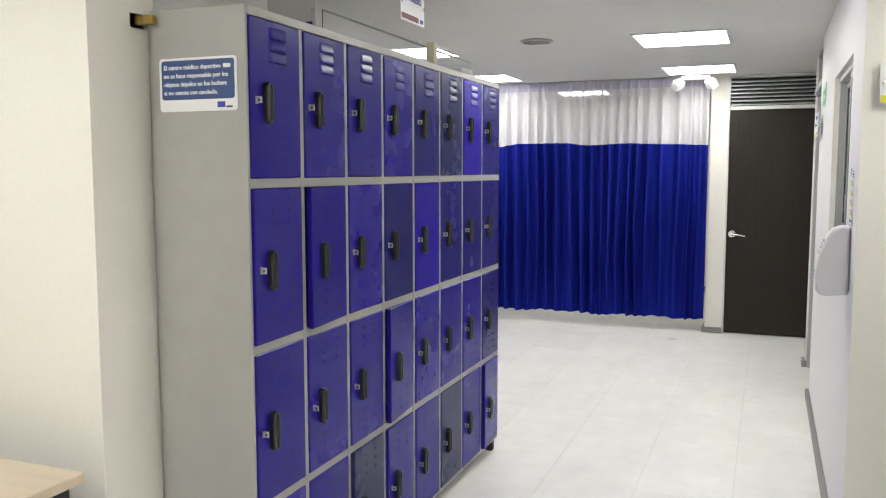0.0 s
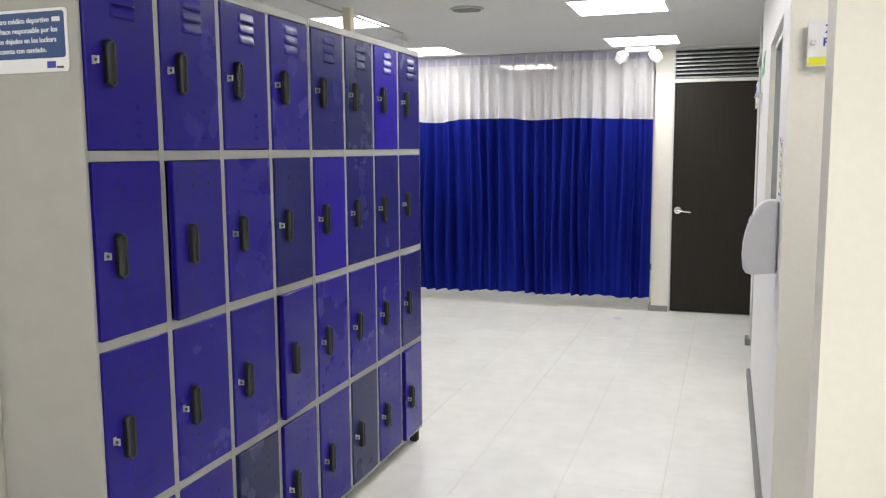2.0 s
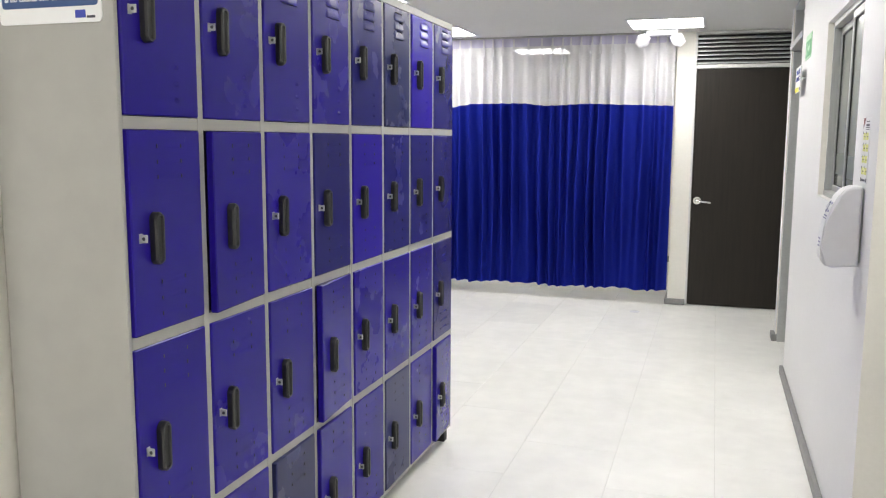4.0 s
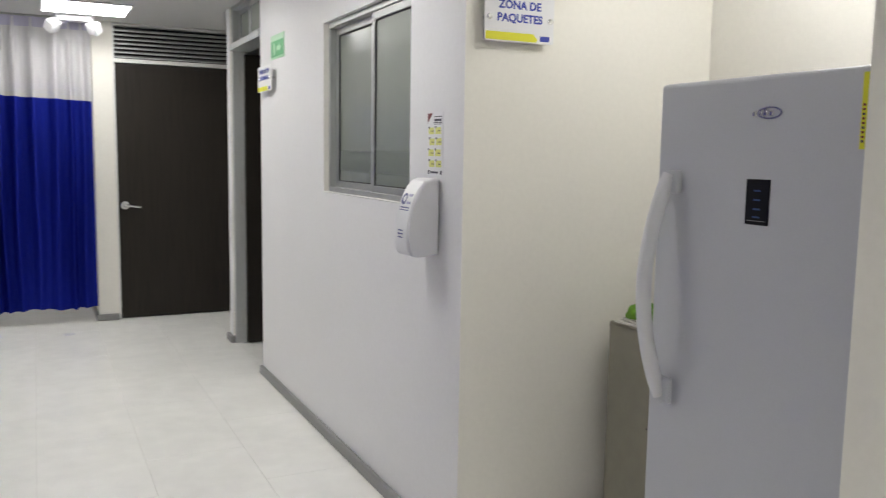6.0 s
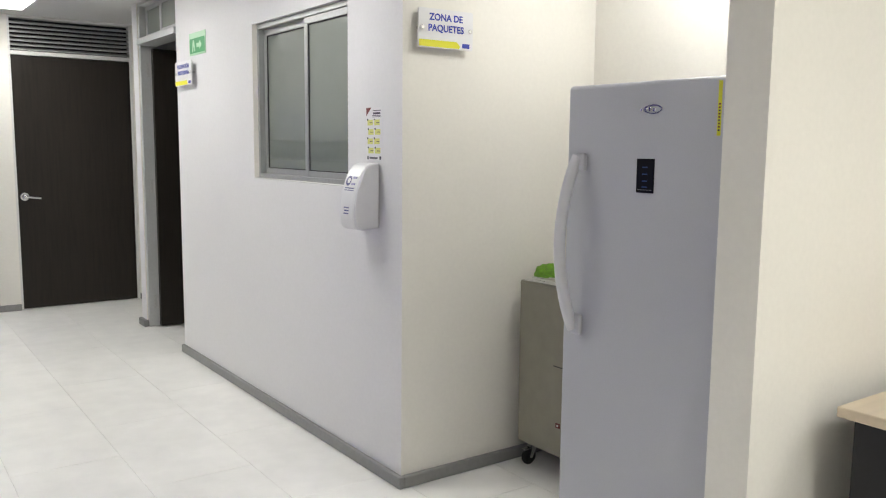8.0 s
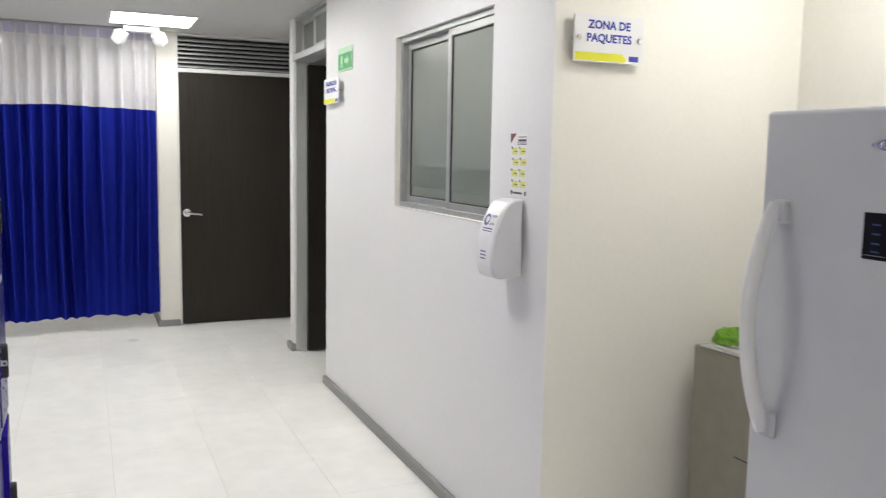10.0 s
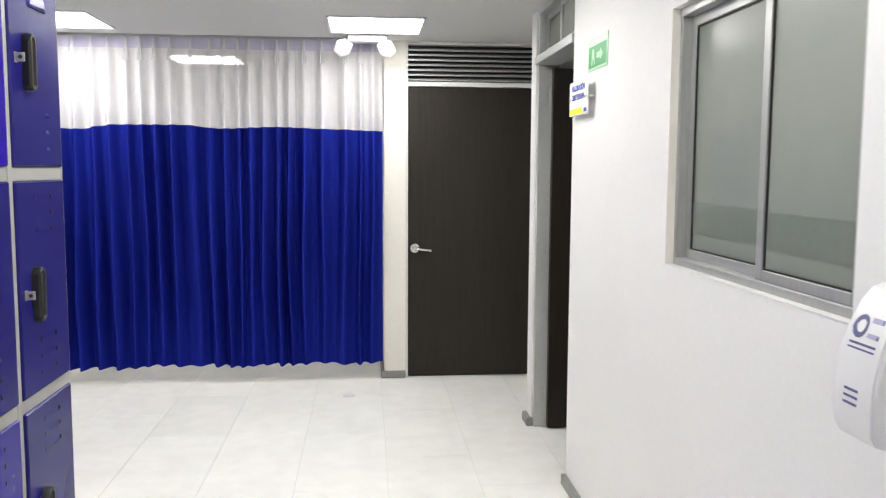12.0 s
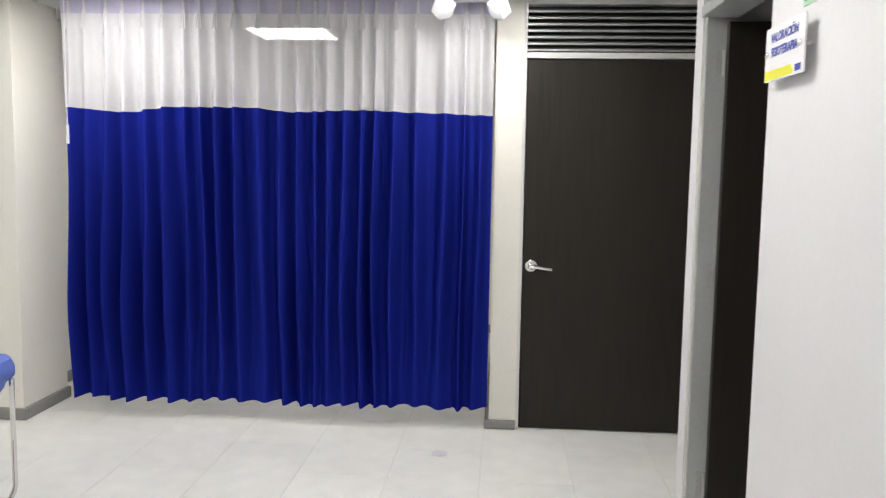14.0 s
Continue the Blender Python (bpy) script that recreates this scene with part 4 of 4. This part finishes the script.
# ---- steel cart on castors, with papers and a cloth ----
KX, KY0, KY1, KZ = 1.130, 2.86, 3.428, 0.797
cart = thing("instrument_cart", (1.35, 3.14, 0), "beige steel cabinet cart on castors beside the refrigerator", "cart")
bm = bmesh.new()
box(bm, KX, 1.56, KY0, KY1, 0.080, KZ, 0.006)
part("body", bm, M_CART, cart, "beige enamelled steel body")
part("drawer_line", boxed(KX - 0.0012, KX, KY0 + 0.02, KY1 - 0.22, 0.462, 0.4655), M_SLOT, cart)
part("edge_strip", boxed(KX - 0.003, KX, KY0 + 0.004, KY1 - 0.004, 0.780, 0.786), M_CART, cart)
part("tag", boxed(KX - 0.002, KX, 3.16, 3.185, 0.205, 0.225), M_REDINK, cart, "small red tag")
part("tag", boxed(KX - 0.0026, KX - 0.002, 3.168, 3.178, 0.211, 0.219), M_PLATE, cart)


def castor(x, y):
    bm = bmesh.new()
    disc(bm, (x, y, 0.072), (0, 0, 1), 0.026, 0.008, 16)
    for dy in (-0.016, 0.016):
        prism(bm, [(-0.014, 0.072), (0.014, 0.072), (-0.018, 0.008), (-0.032, 0.012)], lambda u, v, w, dy=dy: Vector((x + u, y + dy - 0.0012 + w, v)), 0.0024)
    f = part("castor", bm, M_CHROME, cart, "chromed swivel castor")
    part("wheel", disc(bmesh.new(), (x - 0.024, y - 0.011, FL + 0.037), (0, 1, 0), 0.037, 0.022, 24, 0.006), M_RUBBER, f, "black rubber wheel")
    part("brake", boxed(x - 0.058, x - 0.02, y - 0.012, y + 0.012, 0.046, 0.054, bevel=0.003, segments=1), M_CHROME, f, "brake pedal")


for x in (KX + 0.05, 1.51):
    for y in (KY0 + 0.05, KY1 - 0.05):
        castor(x, y)

def sheet_of(x, y, z, w, d, rot, curl, th=0.0025):
    bm = bmesh.new()
    n = 8
    top, bot = [], []
    for i in range(n + 1):
        for j in range(n + 1):
            u, v = i / n - 0.5, j / n - 0.5
            zz = z + curl * (abs(u) * 2) ** 3 * (0.5 + v) + 0.002 * math.sin(7 * u + 3 * v)
            p = pose(x, y, 0, 0, 0, rot) @ Vector((u * w, v * d, zz))
            top.append(bm.verts.new(p + Vector((0, 0, th))))
            bot.append(bm.verts.new(p))
    for i in range(n):
        for j in range(n):
            a, b, c, e = i * (n + 1) + j, (i + 1) * (n + 1) + j, (i + 1) * (n + 1) + j + 1, i * (n + 1) + j + 1
            bm.faces.new((top[a], top[b], top[c], top[e]))
            bm.faces.new((bot[a], bot[e], bot[c], bot[b]))
    rim = [i * (n + 1) for i in range(n + 1)] + [n * (n + 1) + j for j in range(1, n + 1)] + [i * (n + 1) + n for i in range(n - 1, -1, -1)] + [j for j in range(n - 1, 0, -1)]
    for a, b in zip(rim, rim[1:] + rim[:1]):
        bm.faces.new((top[a], top[b], bot[b], bot[a]))
    return bm


for k, (x, y, rot, w, d) in enumerate(((1.26, 3.27, 6, 0.28, 0.24), (1.25, 3.22, -9, 0.26, 0.26), (1.28, 3.24, 14, 0.24, 0.24))):
    solid("folded_towel", sheet_of(x, y, KZ + 0.002 + 0.008 * k, w, d, rot, 0.006, 0.007), M_PAPER, "folded white paper towel lying on the cart", "towel", group="towels on the cart", soft=True)
bm = bmesh.new()
bmesh.ops.create_icosphere(bm, subdivisions=4, radius=1)
for v in bm.verts:
    c = v.co
    r = 1 + 0.20 * noise.noise(c * 2.3) + 0.10 * noise.noise(c * 6)
    v.co = Vector((c.x * 0.06 * r, c.y * 0.07 * r, max(-0.2, c.z) * 0.042 * r))
bm.transform(pose(1.195, 3.31, KZ + 0.034))
solid("cleaning_cloth", bm, M_CLOTH_GREEN, "crumpled green cleaning cloth on the cart", "cloth", soft=True)


# ---- desks at the two wall ends ----
def desk(x0, x1, y0, y1, z, label):
    t = thing("desk", ((x0 + x1) / 2, (y0 + y1) / 2, 0), label, "desk")
    part("desktop", boxed(x0, x1, y0, y1, z - 0.028, z, bevel=0.004, segments=3), M_DESK, t, "maple laminate top with eased edge")
    for a in (x0 + 0.014, x1 - 0.044):
        part("side_panel", boxed(a, a + 0.03, y0 + 0.05, y1 - 0.04, FL, z - 0.028), M_BLACK, t, "black side panel")
    part("back_panel", boxed(x0 + 0.0445, x1 - 0.0445, y1 - 0.07, y1 - 0.05, 0.2, z - 0.028), M_BLACK, t, "black back panel")


desk(-2.80, -1.350, 1.08, 1.71, 0.742, "maple-topped desk with black panels by the cream wall")
desk(0.762, 2.2, 1.16, 1.80, 0.735, "maple-topped desk with black panels near the refrigerator")


# ---- couch and bin by the curtain ----
t = thing("exam_couch", (-2.62, 6.7, 0), "low couch under a crumpled blue disposable sheet, on bent steel legs", "couch")
bm = bmesh.new()
n, mrows = 44, 18
cx, cy, hw, hd = -2.590, 6.60, 0.385, 0.40
rr = random.Random(3)
rows = []
for j in range(mrows + 1):
    k = j / mrows
    if k < 0.5:
        s, z = 0.05 + 0.90 * (k / 0.5), 0.648 + 0.012 * (1 - k)
    else:
        a = (k - 0.5) / 0.5
        s = 0.95 + 0.06 * math.sin(math.pi * min(1, a * 1.2)) - 0.05 * a
        z = 0.645 - 0.115 * a
    row = []
    for i in range(n):
        th = 2 * math.pi * i / n
        c, sn = math.cos(th), math.sin(th)
        px = cx + hw * s * math.copysign(abs(c) ** 0.45, c)
        py = cy + hd * s * math.copysign(abs(sn) ** 0.45, sn)
        q = Vector((px * 6, py * 6, z * 9))
        dz = 0.012 * noise.noise(q) + (0.016 * noise.noise(Vector((px * 14, py * 14, 3))) if k > 0.5 else 0)
        if k > 0.9:
            dz += 0.02 * noise.noise(Vector((th * 4, 2, 1)))
        row.append(bm.verts.new((px + 0.01 * noise.noise(q * 1.7), py + 0.01 * noise.noise(q * 1.3), z + dz)))
    rows.append(row)
for a, b in zip(rows, rows[1:]):
    for i in range(n):
        bm.faces.new((a[i], a[(i + 1) % n], b[(i + 1) % n], b[i]))
bm.faces.new(rows[0])
bm.faces.new(rows[-1][::-1])
part("sheet_covered_top", bm, M_SHEET, t, "blue crumpled disposable sheet over the pad")
for sx, dirx in ((-2.248, -1), (-2.96, 1)):
    for y in (6.89, 6.32):
        bm = bmesh.new()
        pts = [(sx, y, 0.56), (sx, y, 0.3), (sx, y, 0.10)]
        for i in range(1, 7):
            a = math.pi / 2 * i / 6
            pts.append((sx + dirx * 0.10 * (1 - math.cos(a)), y - 0.05 * i / 6, 0.10 - 0.110 * math.sin(a)))
        tube(bm, pts, 0.0105, 12)
        leg = part("leg", bm, M_CHROME, t, "bent chromed steel leg")
        part("rubber_foot", boxed(sx + dirx * 0.115 - 0.032, sx + dirx * 0.115 + 0.032, y - 0.075, y - 0.035, FL, 0.012, bevel=0.005, segments=2), M_RUBBER, leg, "black rubber foot")

BX, BY = -2.220, 6.28
t = thing("pedal_bin", (BX, BY, 0), "small red pedal bin lined with a clinical waste bag", "bin")
bm = bmesh.new()
def loop_rings(bm, spec, ex=0.5, n=28):
    rings = []
    for hw, hd, z, jit in spec:
        z += FL
        ring = []
        for i in range(n):
            th = 2 * math.pi * i / n
            c, s = math.cos(th), math.sin(th)
            j = jit * noise.noise(Vector((th * 3, z * 20, 5)))
            ring.append(bm.verts.new((BX + (hw + j) * math.copysign(abs(c) ** ex, c), BY + (hd + j) * math.copysign(abs(s) ** ex, s), z)))
        rings.append(ring)
    for a, b in zip(rings, rings[1:]):
        for i in range(n):
            bm.faces.new((a[i], a[(i + 1) % n], b[(i + 1) % n], b[i]))
    bm.faces.new(rings[0][::-1])
    bm.faces.new(rings[-1])
    return bm
loop_rings(bm, [(0.095, 0.095, 0.0, 0), (0.100, 0.100, 0.02, 0), (0.118, 0.118, 0.285, 0)])
part("bucket", bm, M_RED, t, "red plastic bucket")
part("bag", loop_rings(bmesh.new(), [(0.119, 0.119, 0.195, 0.012), (0.123, 0.123, 0.205, 0.01), (0.124, 0.124, 0.25, 0.008), (0.125, 0.125, 0.284, 0.005), (0.12, 0.12, 0.288, 0)]), M_BAG, t, "translucent red waste bag folded over the rim")
part("lid", loop_rings(bmesh.new(), [(0.122, 0.122, 0.289, 0), (0.128, 0.128, 0.296, 0), (0.126, 0.126, 0.318, 0), (0.115, 0.115, 0.330, 0), (0.05, 0.05, 0.336, 0)]), M_RED, t, "red lid")
part("pedal", boxed(BX + 0.06, BX + 0.155, BY - 0.03, BY + 0.03, FL + 0.004, FL + 0.022, bevel=0.006, segments=2), M_RED, t, "red foot pedal")
part("sticker", boxed(BX - 0.03, BX + 0.02, BY - 0.106, BY - 0.1045, 0.07, 0.095), M_PLATE, t, "white sticker")
part("sticker", boxed(BX + 0.1055, BX + 0.107, BY - 0.04, BY + 0.01, 0.07, 0.095), M_PLATE, t, "white sticker")
bm = bmesh.new()
tube(bm, [(BX + 0.112, BY - 0.09, 0.17), (BX + 0.13, BY - 0.06, 0.145), (BX + 0.135, BY, 0.135), (BX + 0.13, BY + 0.06, 0.145), (BX + 0.112, BY + 0.09, 0.17)], 0.003, 6)
part("bail", bm, M_WHITEP, t, "white wire handle")


# ---- things seen above the lockers ----
def hanging_board(name, label, x, y, rot, w, z0, z1, stripe, words):
    """A printed board hung by two wires from the ceiling; its face looks along local -y."""
    m = pose(x, y, z0, 0, 0, rot)
    h = z1 - z0
    t = thing(name, (x, y, z0), label, "sign")
    pl = lambda off: (lambda u, v, d: m @ Vector((u, off - d, v)))
    part("board", prism(bmesh.new(), [(u, v + h / 2) for u, v in rounded(w, h, 0.006)], pl(0), 0.004), M_PLATE, t, "white printed board")
    part("stripe", prism(bmesh.new(), [(-w / 2 + 0.006, 0.008), (w * 0.24, 0.008), (w * 0.24, h * 0.2), (-w / 2 + 0.006, h * 0.2)], pl(-0.004), 0.0006), stripe, t, "coloured stripe")
    part("mark", prism(bmesh.new(), [(w * 0.3, 0.01), (w * 0.44, 0.01), (w * 0.44, h * 0.18), (w * 0.3, h * 0.18)], pl(-0.004), 0.0006), M_BLUEINK, t, "small mark")
    if words:
        lettering("text", words, 0.040, m @ pose(0, -0.0048, h * 0.66, 90), M_BLUEINK, t, "blue capital letters", bold=0.001)
    for u in (-w / 2 + 0.025, w / 2 - 0.025):
        bm = bmesh.new()
        tube(bm, [m @ Vector((u, -0.002, h - 0.004)), m @ Vector((u, -0.002, CEIL - z0))], 0.0018, 6)
        part("hanger", bm, M_CHROME, t, "thin wire hanger")
    for u in (-w / 2 + 0.012, w / 2 - 0.012):
        bm = bmesh.new()
        disc(bm, m @ Vector((u, -0.003, h * 0.5)), m.to_3x3() @ Vector((0, -1, 0)), 0.008, 0.006, 14)
        part("stud", bm, M_CHROME, t, "steel stud")


hanging_board("locker_sign", "white hanging sign in blue letters above the lockers", -1.120, 3.285, 90, 0.235, 2.105, 2.25, M_REDINK, "LOCKERS")
hanging_board("hanging_sign", "white hanging sign with yellow stripe near the couch", -2.115, 6.70, 90, 0.28, 2.195, 2.35, M_YELLOW, "")
hanging_board("hanging_sign", "plain white hanging sign behind the lockers", -1.775, 3.43, -4, 0.26, 2.143, 2.30, M_PLATE, "")

t = thing("acrylic_screen", (-1.94, 5.1, 2.2), "clear acrylic screen in a thin metal rail, hung from the ceiling", "screen")
part("sheet", boxed(-1.942, -1.938, 4.0, 6.3, 2.16, 2.335), M_ACRYLIC, t, "clear acrylic sheet")
part("rail", boxed(-1.946, -1.934, 4.0, 6.3, 2.335, 2.345), M_ALU, t, "thin metal rail")
for y in (4.6, 5.3, 5.9):
    part("hanger", tube(bmesh.new(), [(-1.94, y, 2.345), (-1.94, y, CEIL)], 0.006, 8), M_WHITEP, t)
t = thing("wooden_post", (-1.535, 4.52, FL), "pale wooden post standing behind the lockers", "post")
part("shaft", boxed(-1.565, -1.515, 4.50, 4.545, FL + 0.02, 2.225, bevel=0.004, segments=1), M_POST, t)
part("foot", boxed(-1.67, -1.41, 4.41, 4.64, FL, FL + 0.02, bevel=0.004, segments=1), M_POST, t)


# ---- floor: base and single tiles in running bond ----
structure("floor", boxed(X0 - 0.1, X1 + 0.1, Y0 - 0.1, Y1 + 0.1, -0.14, FL - 0.0022), M_GROUT, "pale stoneware tiles laid in running bond", "floor")
FLOOR = bpy.data.objects["floor"]
TW, TL, GAP = 0.443, 0.852, 0.0019
bm = bmesh.new()
box(bm, -TW / 2 + GAP / 2, TW / 2 - GAP / 2, -TL / 2 + GAP / 2, TL / 2 - GAP / 2, -0.010, 0.0, 0.0014, 1)
TILE_ME = mesh_of("tile", bm, M_TILE)
rest = bmesh.new()
for i in range(-12, 8):
    x = 0.145 + TW * (i + 0.5)
    off = 4.05 if i % 2 else 4.476
    for j in range(-9, 10):
        y = off + TL * (j + 0.5)
        if x < X0 - 0.2 or x > X1 + 0.2 or y < Y0 - 0.4 or y > Y1 + 0.4:
            continue
        if -3.6 < x < 1.8 and 1.6 < y < 9.8:
            o = new("tile", TILE_ME)
            o.parent = FLOOR
            o.matrix_basis = pose(x, y, FL + random.uniform(-0.0004, 0.0), random.uniform(-0.02, 0.02), random.uniform(-0.03, 0.03), 0)
        else:
            box(rest, x - TW / 2 + GAP / 2, x + TW / 2 - GAP / 2, y - TL / 2 + GAP / 2, y + TL / 2 - GAP / 2, FL - 0.010, FL, 0.0, 1)
tagged(attach(new("far_tiles", mesh_of("far_tiles", rest, M_TILE)), FLOOR), kind="stuff")

bm = bmesh.new()
disc(bm, (-0.517, 7.815, FL - 0.001), (0, 0, 1), 0.042, 0.005, 28, 0.002)
disc(bm, (-0.517, 7.815, FL + 0.004), (0, 0, 1), 0.026, 0.002, 24)
solid("floor_cap", bm, M_WHITEP, "small round white cap set in the floor tiles", "floor cap", soft=True)
